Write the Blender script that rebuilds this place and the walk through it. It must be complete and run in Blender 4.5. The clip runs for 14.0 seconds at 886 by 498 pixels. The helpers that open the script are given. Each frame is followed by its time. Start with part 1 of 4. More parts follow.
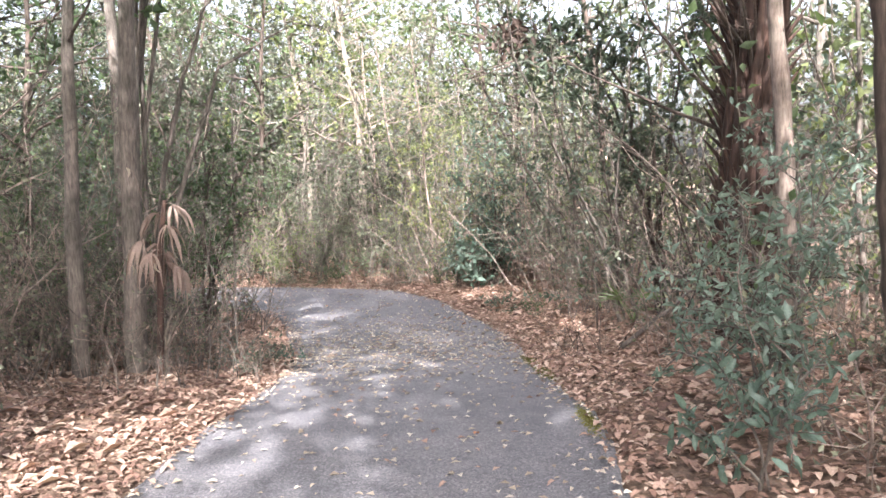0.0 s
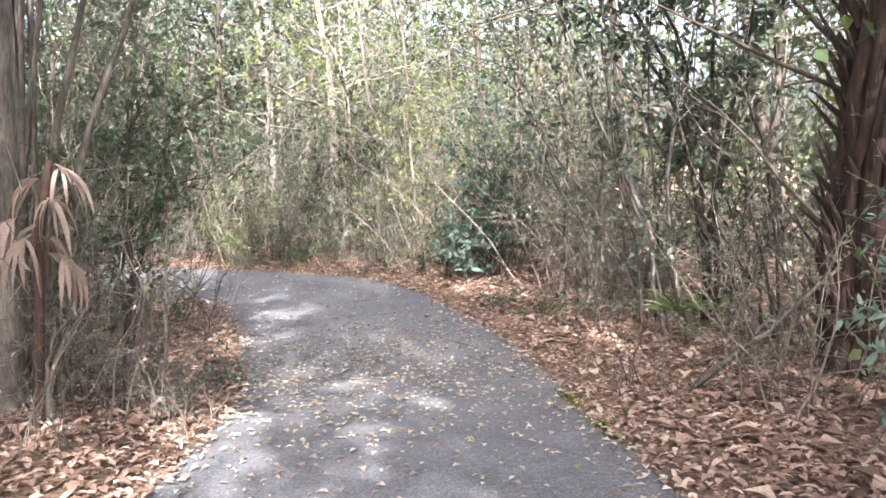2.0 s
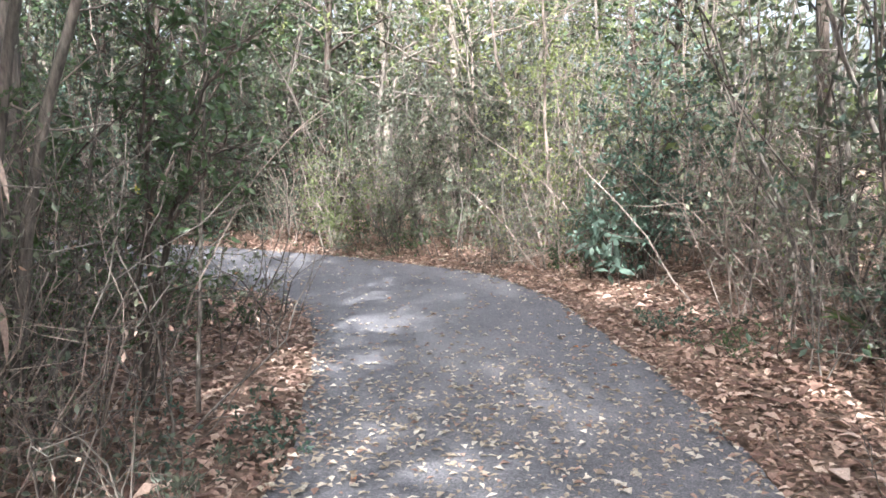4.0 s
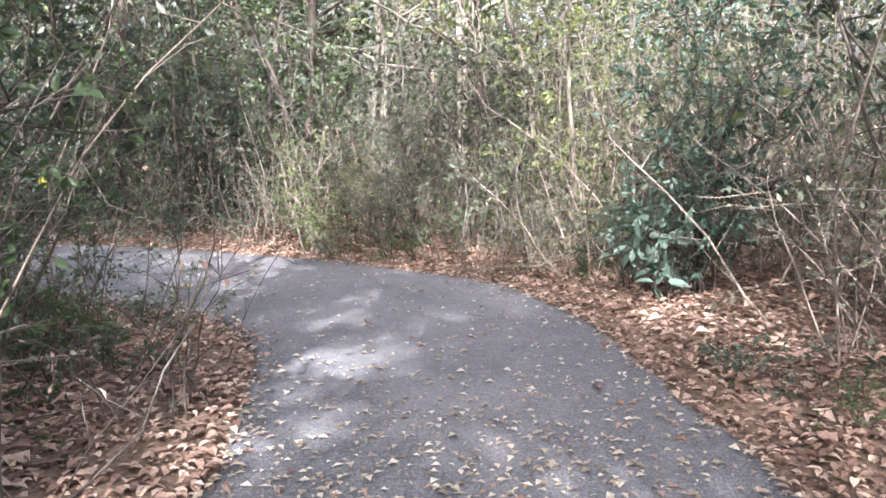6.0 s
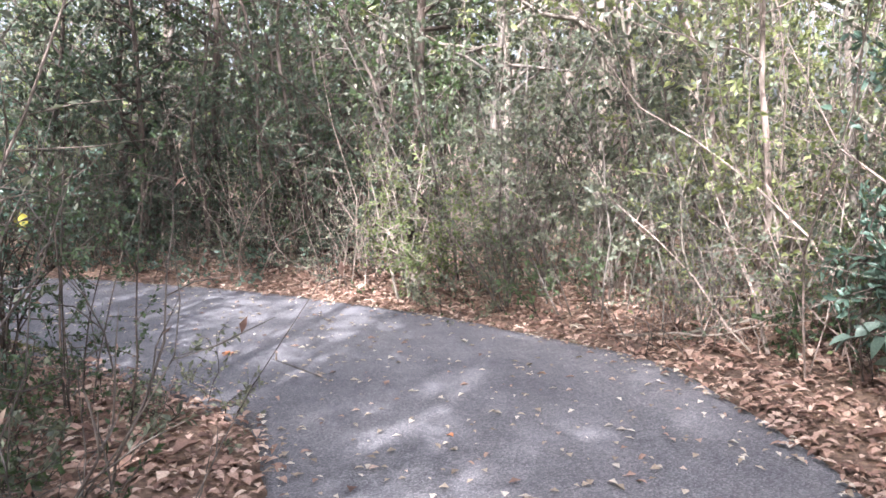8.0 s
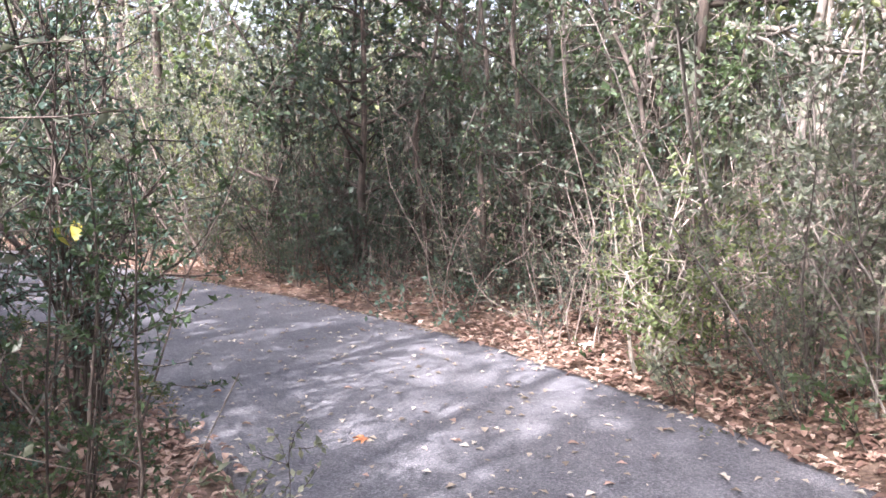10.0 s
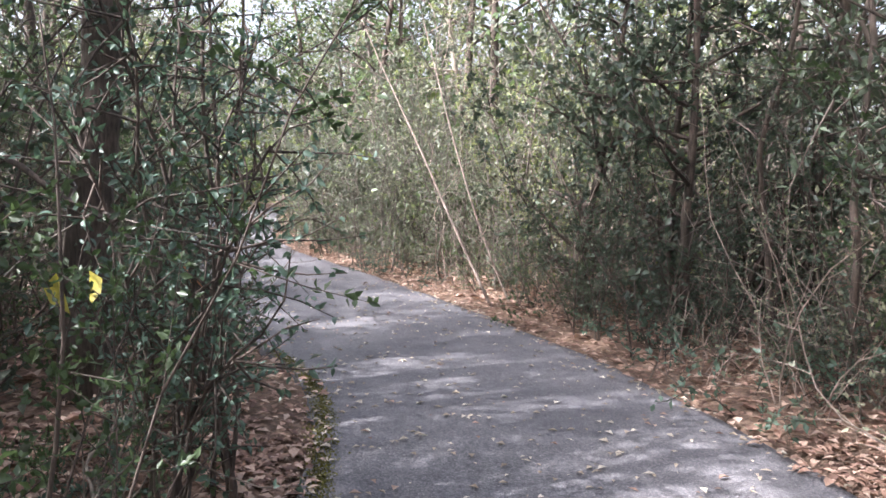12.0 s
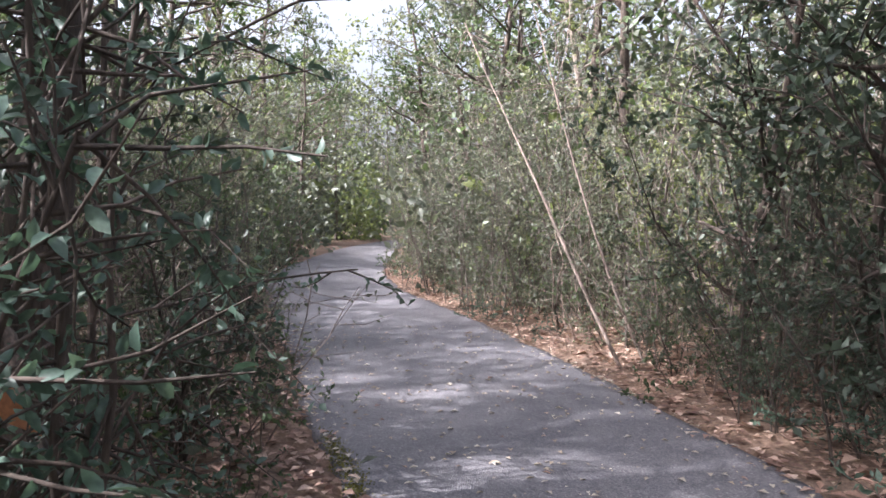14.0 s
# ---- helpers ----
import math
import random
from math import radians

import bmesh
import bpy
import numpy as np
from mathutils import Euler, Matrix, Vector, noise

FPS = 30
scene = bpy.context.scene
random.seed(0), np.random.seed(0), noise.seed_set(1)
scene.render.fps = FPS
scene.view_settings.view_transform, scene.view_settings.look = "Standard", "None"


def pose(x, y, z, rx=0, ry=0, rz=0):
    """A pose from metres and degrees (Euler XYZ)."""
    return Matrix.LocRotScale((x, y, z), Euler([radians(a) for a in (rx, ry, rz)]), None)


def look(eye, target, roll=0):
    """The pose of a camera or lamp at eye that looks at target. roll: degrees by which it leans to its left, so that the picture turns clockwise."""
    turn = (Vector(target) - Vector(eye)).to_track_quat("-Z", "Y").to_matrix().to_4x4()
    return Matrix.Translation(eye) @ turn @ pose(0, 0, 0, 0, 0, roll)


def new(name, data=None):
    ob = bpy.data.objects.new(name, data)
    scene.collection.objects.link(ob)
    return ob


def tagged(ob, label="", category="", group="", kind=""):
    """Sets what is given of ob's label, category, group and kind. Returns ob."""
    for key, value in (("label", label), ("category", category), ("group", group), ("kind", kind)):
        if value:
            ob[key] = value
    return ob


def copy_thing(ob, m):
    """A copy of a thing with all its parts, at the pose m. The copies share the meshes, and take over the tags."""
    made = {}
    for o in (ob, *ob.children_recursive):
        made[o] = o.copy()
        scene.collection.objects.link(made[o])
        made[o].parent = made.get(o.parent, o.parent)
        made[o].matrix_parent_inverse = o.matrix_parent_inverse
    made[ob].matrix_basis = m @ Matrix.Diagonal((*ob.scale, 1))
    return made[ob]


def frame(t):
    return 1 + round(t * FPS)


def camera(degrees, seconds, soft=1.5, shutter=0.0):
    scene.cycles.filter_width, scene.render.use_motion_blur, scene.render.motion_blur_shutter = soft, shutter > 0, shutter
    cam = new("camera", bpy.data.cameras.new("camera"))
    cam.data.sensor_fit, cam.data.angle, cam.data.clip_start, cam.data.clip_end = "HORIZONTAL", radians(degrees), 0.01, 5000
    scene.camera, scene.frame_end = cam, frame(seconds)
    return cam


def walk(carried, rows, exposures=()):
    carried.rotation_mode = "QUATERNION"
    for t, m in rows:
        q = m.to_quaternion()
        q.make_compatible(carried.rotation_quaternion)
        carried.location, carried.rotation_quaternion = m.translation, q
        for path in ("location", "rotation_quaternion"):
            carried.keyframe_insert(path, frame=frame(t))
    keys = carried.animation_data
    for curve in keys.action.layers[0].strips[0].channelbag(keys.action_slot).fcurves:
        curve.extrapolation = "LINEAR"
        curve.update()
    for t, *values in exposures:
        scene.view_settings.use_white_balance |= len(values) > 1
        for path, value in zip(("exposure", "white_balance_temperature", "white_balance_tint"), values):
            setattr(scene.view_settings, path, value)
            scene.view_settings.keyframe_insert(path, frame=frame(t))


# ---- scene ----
cam = camera(59.6, 14.0, soft=1.6)
METRES, EYE, TILT, LEAN, TURN = 14.3, 1.5, 0.0, 0.0, 22.8
ROWS = [
    (0.0, 0.0, 0.0, 0.0, -0.21, -4.64, 2.56),
    (0.5, -0.0093, 0.0402, 0.0002, -0.79, -5.07, 2.88),
    (1.0, -0.0153, 0.0767, -0.0005, -1.61, -5.58, 2.83),
    (1.5, -0.0183, 0.1128, -0.0018, -1.47, -5.79, 2.05),
    (2.0, -0.0228, 0.1501, -0.0021, -2.66, -6.67, 0.65),
    (2.5, -0.0271, 0.1862, -0.0013, -4.7, -7.38, 0.38),
    (3.0, -0.0283, 0.2258, -0.0015, 2.41, -7.24, 0.59),
    (5.5, -0.0244, 0.4026, -0.0161, 8.06, -9.11, -0.24),
    (6.0, -0.0274, 0.436, -0.0172, 8.22, -9.23, 0.66),
    (6.5, -0.0331, 0.4723, -0.0202, 15.38, -8.79, 0.36),
    (7.0, -0.0358, 0.5117, -0.0207, 16.39, -8.13, 1.6),
    (9.5, -0.0721, 0.7018, -0.0267, 32.59, -6.0, 0.28),
    (10.0, -0.0848, 0.734, -0.0285, 39.21, -6.01, -0.27),
    (10.5, -0.1, 0.7666, -0.0284, 40.66, -7.05, -0.57),
    (11.0, -0.113, 0.7967, -0.0285, 50.4, -7.18, -0.15),
    (11.5, -0.131, 0.8246, -0.029, 54.99, -6.63, -0.2),
    (12.0, -0.1515, 0.8475, -0.0263, 66.39, -4.8, -1.08),
    (12.5, -0.1784, 0.8632, -0.0251, 75.24, -3.09, -1.36),
    (13.0, -0.204, 0.8798, -0.0266, 74.54, -2.62, -0.81),
    (13.5, -0.2315, 0.8926, -0.0264, 75.12, -2.64, -0.72),
    (14.0, -0.2598, 0.903, -0.0256, 75.78, -2.65, -0.59),
]
EXPOSURES = [(0.0, 2.33, 6150, 14), (2.0, 2.4, 6070, 11), (2.6, 2.4, 5980, 11), (3.0, 2.06, 5850, 8), (5.5, 2.28, 5900, 12), (6.5, 2.2, 5870, 13), (10.5, 2.4, 5960, 20), (12.0, 2.12, 6000, 16), (12.5, 1.77, 5970, 17), (14.0, 1.8, 5980, 18)]
walk(cam, [(t, pose(0, 0, EYE, TILT, LEAN, TURN) @ pose(METRES * x, METRES * y, METRES * z, 90 + pitch, roll, yaw)) for t, x, y, z, yaw, pitch, roll in ROWS], EXPOSURES)

# ---- light ----
SUN_FROM = Vector((0.42, -0.9, 0.0)).normalized()
SUN_UP = radians(38)
world = bpy.data.worlds.new("world")
scene.world = world
world.use_nodes = True
wn = world.node_tree
sky = wn.nodes.new("ShaderNodeTexSky")
sky.sky_type = "NISHITA"
sky.sun_disc = False
sky.sun_elevation = SUN_UP
sky.sun_rotation = math.atan2(SUN_FROM.x, SUN_FROM.y)
sky.air_density, sky.dust_density = 1.0, 8.0
sky.ozone_density = 0.5
haze = wn.nodes.new("ShaderNodeHueSaturation")
haze.inputs["Saturation"].default_value = 0.45
wn.links.new(sky.outputs[0], haze.inputs["Color"])
wn.links.new(haze.outputs[0], wn.nodes["Background"].inputs[0])
wn.nodes["Background"].inputs[1].default_value = 0.15
sun = new("sun", bpy.data.lights.new("sun", "SUN"))
sun.data.energy, sun.data.angle, sun.data.color = 4.6, radians(0.7), (1.0, 0.96, 0.90)
TO_SUN = Vector((SUN_FROM.x * math.cos(SUN_UP), SUN_FROM.y * math.cos(SUN_UP), math.sin(SUN_UP)))
sun.matrix_world = look(TO_SUN * 60, (0, 0, 0))


# ---- materials ----
def material(name):
    m = bpy.data.materials.new(name)
    m.use_nodes = True
    return m, m.node_tree, m.node_tree.nodes["Principled BSDF"]


def node(tree, kind, **inputs):
    n = tree.nodes.new(kind)
    for key, value in inputs.items():
        n.inputs[key.replace("_", " ")].default_value = value
    return n


def ramp(tree, source, stops):
    n = tree.nodes.new("ShaderNodeValToRGB")
    while len(n.color_ramp.elements) < len(stops):
        n.color_ramp.elements.new(0.5)
    for e, (at, rgb) in zip(n.color_ramp.elements, stops):
        e.position, e.color = at, (*rgb, 1)
    tree.links.new(source, n.inputs[0])
    return n


def mixed(tree, fac, a, b, how="MIX"):
    n = tree.nodes.new("ShaderNodeMix")
    n.data_type, n.blend_type = "RGBA", how
    for sock, v in ((n.inputs[0], fac), (n.inputs[6], a), (n.inputs[7], b)):
        if isinstance(v, (int, float, tuple)):
            sock.default_value = v if isinstance(v, (int, float)) else (*v, 1)
        else:
            tree.links.new(v, sock)
    return n.outputs[2]


def leaf_material(name, stops, through_light=0.35, rough=0.5, spread=0.5):
    """Leaves: each leaf has its own tone out of stops, each plant leans one way."""
    m, tree, bsdf = material(name)
    geo, info = node(tree, "ShaderNodeNewGeometry"), node(tree, "ShaderNodeObjectInfo")
    add = node(tree, "ShaderNodeMath")
    add.operation = "MULTIPLY_ADD"
    tree.links.new(info.outputs["Random"], add.inputs[0])
    add.inputs[1].default_value = spread
    scale = node(tree, "ShaderNodeMath")
    scale.operation = "MULTIPLY"
    scale.inputs[1].default_value = 1 - spread
    tree.links.new(geo.outputs["Random Per Island"], scale.inputs[0])
    tree.links.new(scale.outputs[0], add.inputs[2])
    col = ramp(tree, add.outputs[0], stops).outputs[0]
    coord = node(tree, "ShaderNodeTexCoord")
    blotch = node(tree, "ShaderNodeTexNoise", Scale=90.0, Detail=3.0)
    tree.links.new(coord.outputs["Object"], blotch.inputs["Vector"])
    tone = ramp(tree, blotch.outputs["Fac"], [(0.3, (0.72, 0.72, 0.72)), (0.7, (1.15, 1.15, 1.15))]).outputs[0]
    col = mixed(tree, 1.0, col, tone, "MULTIPLY")
    tree.links.new(col, bsdf.inputs["Base Color"])
    bsdf.inputs["Roughness"].default_value = rough
    if through_light:
        tr = node(tree, "ShaderNodeBsdfTranslucent")
        bright = mixed(tree, 1.0, col, (1.15, 1.2, 0.9), "MULTIPLY")
        tree.links.new(bright, tr.inputs[0])
        mix = node(tree, "ShaderNodeMixShader", Fac=through_light)
        tree.links.new(bsdf.outputs[0], mix.inputs[1])
        tree.links.new(tr.outputs[0], mix.inputs[2])
        tree.links.new(mix.outputs[0], tree.nodes["Material Output"].inputs[0])
    return m


def bark_material(name, dark, light, scale=14.0, stretch=0.18, relief=0.5):
    m, tree, bsdf = material(name)
    coord, info = node(tree, "ShaderNodeTexCoord"), node(tree, "ShaderNodeObjectInfo")
    mapping = node(tree, "ShaderNodeMapping")
    mapping.inputs["Scale"].default_value = (1, 1, stretch)
    tree.links.new(coord.outputs["Object"], mapping.inputs[0])
    grain = node(tree, "ShaderNodeTexNoise", Scale=scale * 4, Detail=8.0, Roughness=0.65)
    patch = node(tree, "ShaderNodeTexNoise", Scale=scale * 0.35, Detail=4.0)
    tree.links.new(mapping.outputs[0], grain.inputs["Vector"])
    tree.links.new(coord.outputs["Object"], patch.inputs["Vector"])
    col = ramp(tree, grain.outputs["Fac"], [(0.32, dark), (0.68, light)]).outputs[0]
    tone = ramp(tree, patch.outputs["Fac"], [(0.35, (0.6, 0.62, 0.58)), (0.68, (1.25, 1.22, 1.2))]).outputs[0]
    col = mixed(tree, 1.0, col, tone, "MULTIPLY")
    geo = node(tree, "ShaderNodeNewGeometry")
    own = ramp(tree, geo.outputs["Random Per Island"], [(0.0, (0.7, 0.68, 0.66)), (1.0, (1.25, 1.25, 1.25))]).outputs[0]
    col = mixed(tree, 1.0, col, own, "MULTIPLY")
    tree.links.new(col, bsdf.inputs["Base Color"])
    bsdf.inputs["Roughness"].default_value = 0.9
    bump = node(tree, "ShaderNodeBump", Strength=relief, Distance=0.01)
    tree.links.new(grain.outputs["Fac"], bump.inputs["Height"])
    tree.links.new(bump.outputs[0], bsdf.inputs["Normal"])
    return m


def asphalt_material():
    m, tree, bsdf = material("asphalt")
    coord = node(tree, "ShaderNodeTexCoord")
    stone = node(tree, "ShaderNodeTexVoronoi", Scale=120.0)
    fine = node(tree, "ShaderNodeTexNoise", Scale=220.0, Detail=4.0)
    wear = node(tree, "ShaderNodeTexNoise", Scale=0.9, Detail=6.0, Roughness=0.6)
    dust = node(tree, "ShaderNodeTexNoise", Scale=5.0, Detail=7.0, Roughness=0.7)
    for n in (stone, fine, wear, dust):
        tree.links.new(coord.outputs["Object"], n.inputs["Vector"])
    grit = ramp(tree, stone.outputs["Color"], [(0.1, (0.084, 0.081, 0.09)), (0.6, (0.148, 0.143, 0.153)), (0.95, (0.245, 0.238, 0.246))]).outputs[0]
    large = ramp(tree, wear.outputs["Fac"], [(0.3, (0.78, 0.78, 0.8)), (0.7, (1.22, 1.2, 1.18))]).outputs[0]
    small = ramp(tree, dust.outputs["Fac"], [(0.35, (0.85, 0.85, 0.86)), (0.72, (1.2, 1.18, 1.14))]).outputs[0]
    col = mixed(tree, 1.0, mixed(tree, 1.0, grit, large, "MULTIPLY"), small, "MULTIPLY")
    tree.links.new(col, bsdf.inputs["Base Color"])
    bsdf.inputs["Roughness"].default_value = 0.88
    bump = node(tree, "ShaderNodeBump", Strength=0.7, Distance=0.006)
    tree.links.new(stone.outputs["Distance"], bump.inputs["Height"])
    tree.links.new(bump.outputs[0], bsdf.inputs["Normal"])
    return m


def soil_material():
    m, tree, bsdf = material("leaf_mould")
    coord = node(tree, "ShaderNodeTexCoord")
    a = node(tree, "ShaderNodeTexNoise", Scale=22.0, Detail=8.0, Roughness=0.7)
    b = node(tree, "ShaderNodeTexNoise", Scale=1.1, Detail=5.0)
    for n in (a, b):
        tree.links.new(coord.outputs["Object"], n.inputs["Vector"])
    col = ramp(tree, a.outputs["Fac"], [(0.3, (0.07, 0.046, 0.034)), (0.5, (0.17, 0.112, 0.08)), (0.7, (0.31, 0.215, 0.16))]).outputs[0]
    tone = ramp(tree, b.outputs["Fac"], [(0.3, (0.7, 0.7, 0.68)), (0.7, (1.2, 1.15, 1.1))]).outputs[0]
    tree.links.new(mixed(tree, 1.0, col, tone, "MULTIPLY"), bsdf.inputs["Base Color"])
    bsdf.inputs["Roughness"].default_value = 0.95
    bump = node(tree, "ShaderNodeBump", Strength=0.8, Distance=0.03)
    tree.links.new(a.outputs["Fac"], bump.inputs["Height"])
    tree.links.new(bump.outputs[0], bsdf.inputs["Normal"])
    return m


ASPHALT, SOIL = asphalt_material(), soil_material()
GREY_GREEN = leaf_material("grey_green_leaf", [(0.0, (0.055, 0.066, 0.048)), (0.4, (0.112, 0.126, 0.09)), (0.75, (0.19, 0.2, 0.138)), (1.0, (0.30, 0.30, 0.2))])
FRESH_GREEN = leaf_material("fresh_green_leaf", [(0.0, (0.095, 0.125, 0.052)), (0.5, (0.175, 0.205, 0.085)), (1.0, (0.29, 0.31, 0.13))], 0.45)
DARK_GREEN = leaf_material("dark_glossy_leaf", [(0.0, (0.036, 0.054, 0.038)), (0.5, (0.062, 0.086, 0.058)), (1.0, (0.11, 0.14, 0.09))], 0.32, 0.45)
BLUE_GREEN = leaf_material("blue_green_leaf", [(0.0, (0.046, 0.082, 0.062)), (0.5, (0.078, 0.128, 0.095)), (1.0, (0.13, 0.19, 0.14))], 0.3, 0.45)
PALE_BLUE_GREEN = leaf_material("pale_blue_green_leaf", [(0.0, (0.08, 0.122, 0.094)), (0.5, (0.125, 0.178, 0.14)), (1.0, (0.19, 0.25, 0.2))], 0.3, 0.45)
HOLLY_GREEN = leaf_material("holly_green_leaf", [(0.0, (0.042, 0.068, 0.030)), (0.5, (0.072, 0.110, 0.048)), (1.0, (0.125, 0.17, 0.075))], 0.4, 0.4)
DEAD_LEAF = leaf_material("dead_leaf", [(0.0, (0.12, 0.066, 0.048)), (0.35, (0.26, 0.155, 0.116)), (0.7, (0.40, 0.262, 0.2)), (1.0, (0.57, 0.43, 0.345))], 0.12, 0.75, 0.0)
PALE_LEAF = leaf_material("pale_fallen_leaf", [(0.0, (0.22, 0.165, 0.115)), (0.5, (0.40, 0.325, 0.24)), (1.0, (0.60, 0.54, 0.45))], 0.1, 0.7, 0.0)
GREY_BARK = bark_material("grey_bark", (0.058, 0.049, 0.044), (0.21, 0.18, 0.158))
BROWN_BARK = bark_material("brown_bark", (0.034, 0.025, 0.021), (0.125, 0.096, 0.080))
PALE_BARK = bark_material("pale_bark", (0.12, 0.10, 0.085), (0.34, 0.295, 0.25), 9.0)
ORANGE_LEAF = leaf_material("orange_leaf", [(0.0, (0.36, 0.14, 0.06)), (1.0, (0.48, 0.2, 0.09))], 0.1, 0.6, 0.0)
YELLOW_LEAF = leaf_material("yellow_leaf", [(0.0, (0.25, 0.22, 0.03)), (1.0, (0.36, 0.31, 0.05))], 0.3, 0.5, 0.0)
DRY_FROND = leaf_material("dry_frond", [(0.0, (0.15, 0.092, 0.072)), (0.5, (0.25, 0.178, 0.145)), (1.0, (0.42, 0.33, 0.28))], 0.15, 0.8, 0.0)
PALM_GREEN = leaf_material("palmetto_green", [(0.0, (0.05, 0.085, 0.025)), (1.0, (0.11, 0.15, 0.045))], 0.3, 0.4, 0.0)
WITHERED = leaf_material("withered_leaf", [(0.0, (0.05, 0.034, 0.028)), (0.6, (0.11, 0.075, 0.06)), (1.0, (0.2, 0.14, 0.115))], 0.1, 0.8, 0.0)
MOSS = leaf_material("moss", [(0.0, (0.10, 0.095, 0.02)), (1.0, (0.19, 0.175, 0.04))], 0.0, 0.95, 0.0)
TWIG_BARK = bark_material("twig_bark", (0.11, 0.082, 0.070), (0.34, 0.275, 0.24))
RED_BARK = bark_material("red_brown_boot", (0.026, 0.015, 0.012), (0.105, 0.060, 0.046), 12.0, 0.1, 0.9)


# ---- mesh helpers ----
def mesh_from(name, verts, faces, mats, index=None, smooth=False):
    """A mesh from arrays of points and of faces with an equal number of corners."""
    verts, faces = np.asarray(verts, dtype=np.float32), np.asarray(faces, dtype=np.int32)
    me = bpy.data.meshes.new(name)
    me.vertices.add(len(verts))
    me.vertices.foreach_set("co", verts.ravel())
    k = faces.shape[1]
    me.loops.add(faces.size)
    me.loops.foreach_set("vertex_index", faces.ravel())
    me.polygons.add(len(faces))
    me.polygons.foreach_set("loop_start", np.arange(0, faces.size, k, dtype=np.int32))
    for m in mats:
        me.materials.append(m)
    if index is not None:
        me.polygons.foreach_set("material_index", np.asarray(index, dtype=np.int32))
    if smooth:
        me.polygons.foreach_set("use_smooth", np.ones(len(faces), dtype=bool))
    me.update(calc_edges=True)
    me.validate()
    return me


class Wood:
    """Gathers tapered tubes into one mesh."""

    def __init__(self):
        self.verts, self.faces, self.count = [], [], 0

    def tube(self, points, radii, sides=5):
        p = np.asarray(points, dtype=float)
        n = len(p)
        t = np.gradient(p, axis=0)
        t /= np.linalg.norm(t, axis=1)[:, None] + 1e-9
        ref = np.array([0.31, 0.95, 0.05]) if abs(t[:, 2]).mean() > 0.6 else np.array([0.05, 0.1, 1.0])
        u = np.cross(t, ref)
        u /= np.linalg.norm(u, axis=1)[:, None] + 1e-9
        v = np.cross(t, u)
        a = np.linspace(0, 2 * math.pi, sides, endpoint=False)
        r = np.asarray(radii, dtype=float)[:, None, None]
        ring = p[:, None, :] + r * (np.cos(a)[None, :, None] * u[:, None, :] + np.sin(a)[None, :, None] * v[:, None, :])
        i, j = np.meshgrid(np.arange(n - 1), np.arange(sides), indexing="ij")
        jn = (j + 1) % sides
        f = np.stack([i * sides + j, i * sides + jn, (i + 1) * sides + jn, (i + 1) * sides + j], axis=-1).reshape(-1, 4)
        self.verts.append(ring.reshape(-1, 3))
        self.faces.append(f + self.count)
        self.count += n * sides

    def mesh(self, name, mat):
        return mesh_from(name, np.concatenate(self.verts), np.concatenate(self.faces), [mat], smooth=True)


class Leaves:
    """Gathers folded leaves, each a small blade with a midrib, into one mesh."""

    def __init__(self):
        self.at, self.way, self.size, self.wide = [], [], [], []

    def put(self, at, way, size, wide):
        self.at.append(np.asarray(at, dtype=float).reshape(-1, 3))
        self.way.append(np.asarray(way, dtype=float).reshape(-1, 3))
        n = len(self.at[-1])
        self.size.append(np.broadcast_to(size, n))
        self.wide.append(np.broadcast_to(wide, n))

    def mesh(self, name, mat, rng, fold=0.25, flat=0.0, fine=False):
        at, way = np.concatenate(self.at), np.concatenate(self.way)
        size, wide = np.concatenate(self.size)[:, None], np.concatenate(self.wide)[:, None]
        way = way / (np.linalg.norm(way, axis=1)[:, None] + 1e-9)
        up = rng.normal(size=way.shape) * (1 - flat) + np.array([0, 0, 1.0]) * (0.6 + 3 * flat)
        side = np.cross(way, up)
        side /= np.linalg.norm(side, axis=1)[:, None] + 1e-9
        nor = np.cross(side, way)
        lift = nor * size * wide * fold
        n = len(at)
        if fine:
            droop = nor * size * 0.10
            rows = [at, at + way * size * 0.3 + side * size * wide * 0.45 + lift, at + way * size * 0.3 - side * size * wide * 0.45 + lift,
                    at + way * size * 0.68 + side * size * wide * 0.40 + lift - droop, at + way * size * 0.68 - side * size * wide * 0.40 + lift - droop,
                    at + way * size * 0.45, at + way * size - droop * 2.2]
            tri = np.array([[0, 5, 1], [0, 2, 5], [1, 5, 3], [2, 4, 5], [3, 5, 6], [5, 4, 6]])
        else:
            rows = [at, at + way * size * 0.45 + side * size * wide * 0.5 + lift, at + way * size, at + way * size * 0.45 - side * size * wide * 0.5 + lift]
            tri = np.array([[0, 2, 1], [0, 3, 2]])
        verts = np.stack(rows, axis=1).reshape(-1, 3)
        faces = (np.arange(n)[:, None, None] * len(rows) + tri[None]).reshape(-1, 3)
        return mesh_from(name, verts, faces, [mat])


def part(name, me, parent, label=""):
    ob = new(name, me)
    ob.parent = parent
    return tagged(ob, label=label)


def unit(v):
    return v / (np.linalg.norm(v) + 1e-9)


def stem(rng, start, way, length, steps, wander, lift=0.0):
    """A crooked line that grows from start; lift bends it upwards (or down)."""
    pts, d = [np.asarray(start, dtype=float)], unit(np.asarray(way, dtype=float))
    for _ in range(steps):
        d = unit(d + rng.normal(size=3) * wander + np.array([0, 0, lift]))
        pts.append(pts[-1] + d * length / steps)
    return np.array(pts)


def along(line, f):
    x = f * (len(line) - 1)
    i = min(int(x), len(line) - 2)
    return line[i] + (line[i + 1] - line[i]) * (x - i), unit(line[i + 1] - line[i])


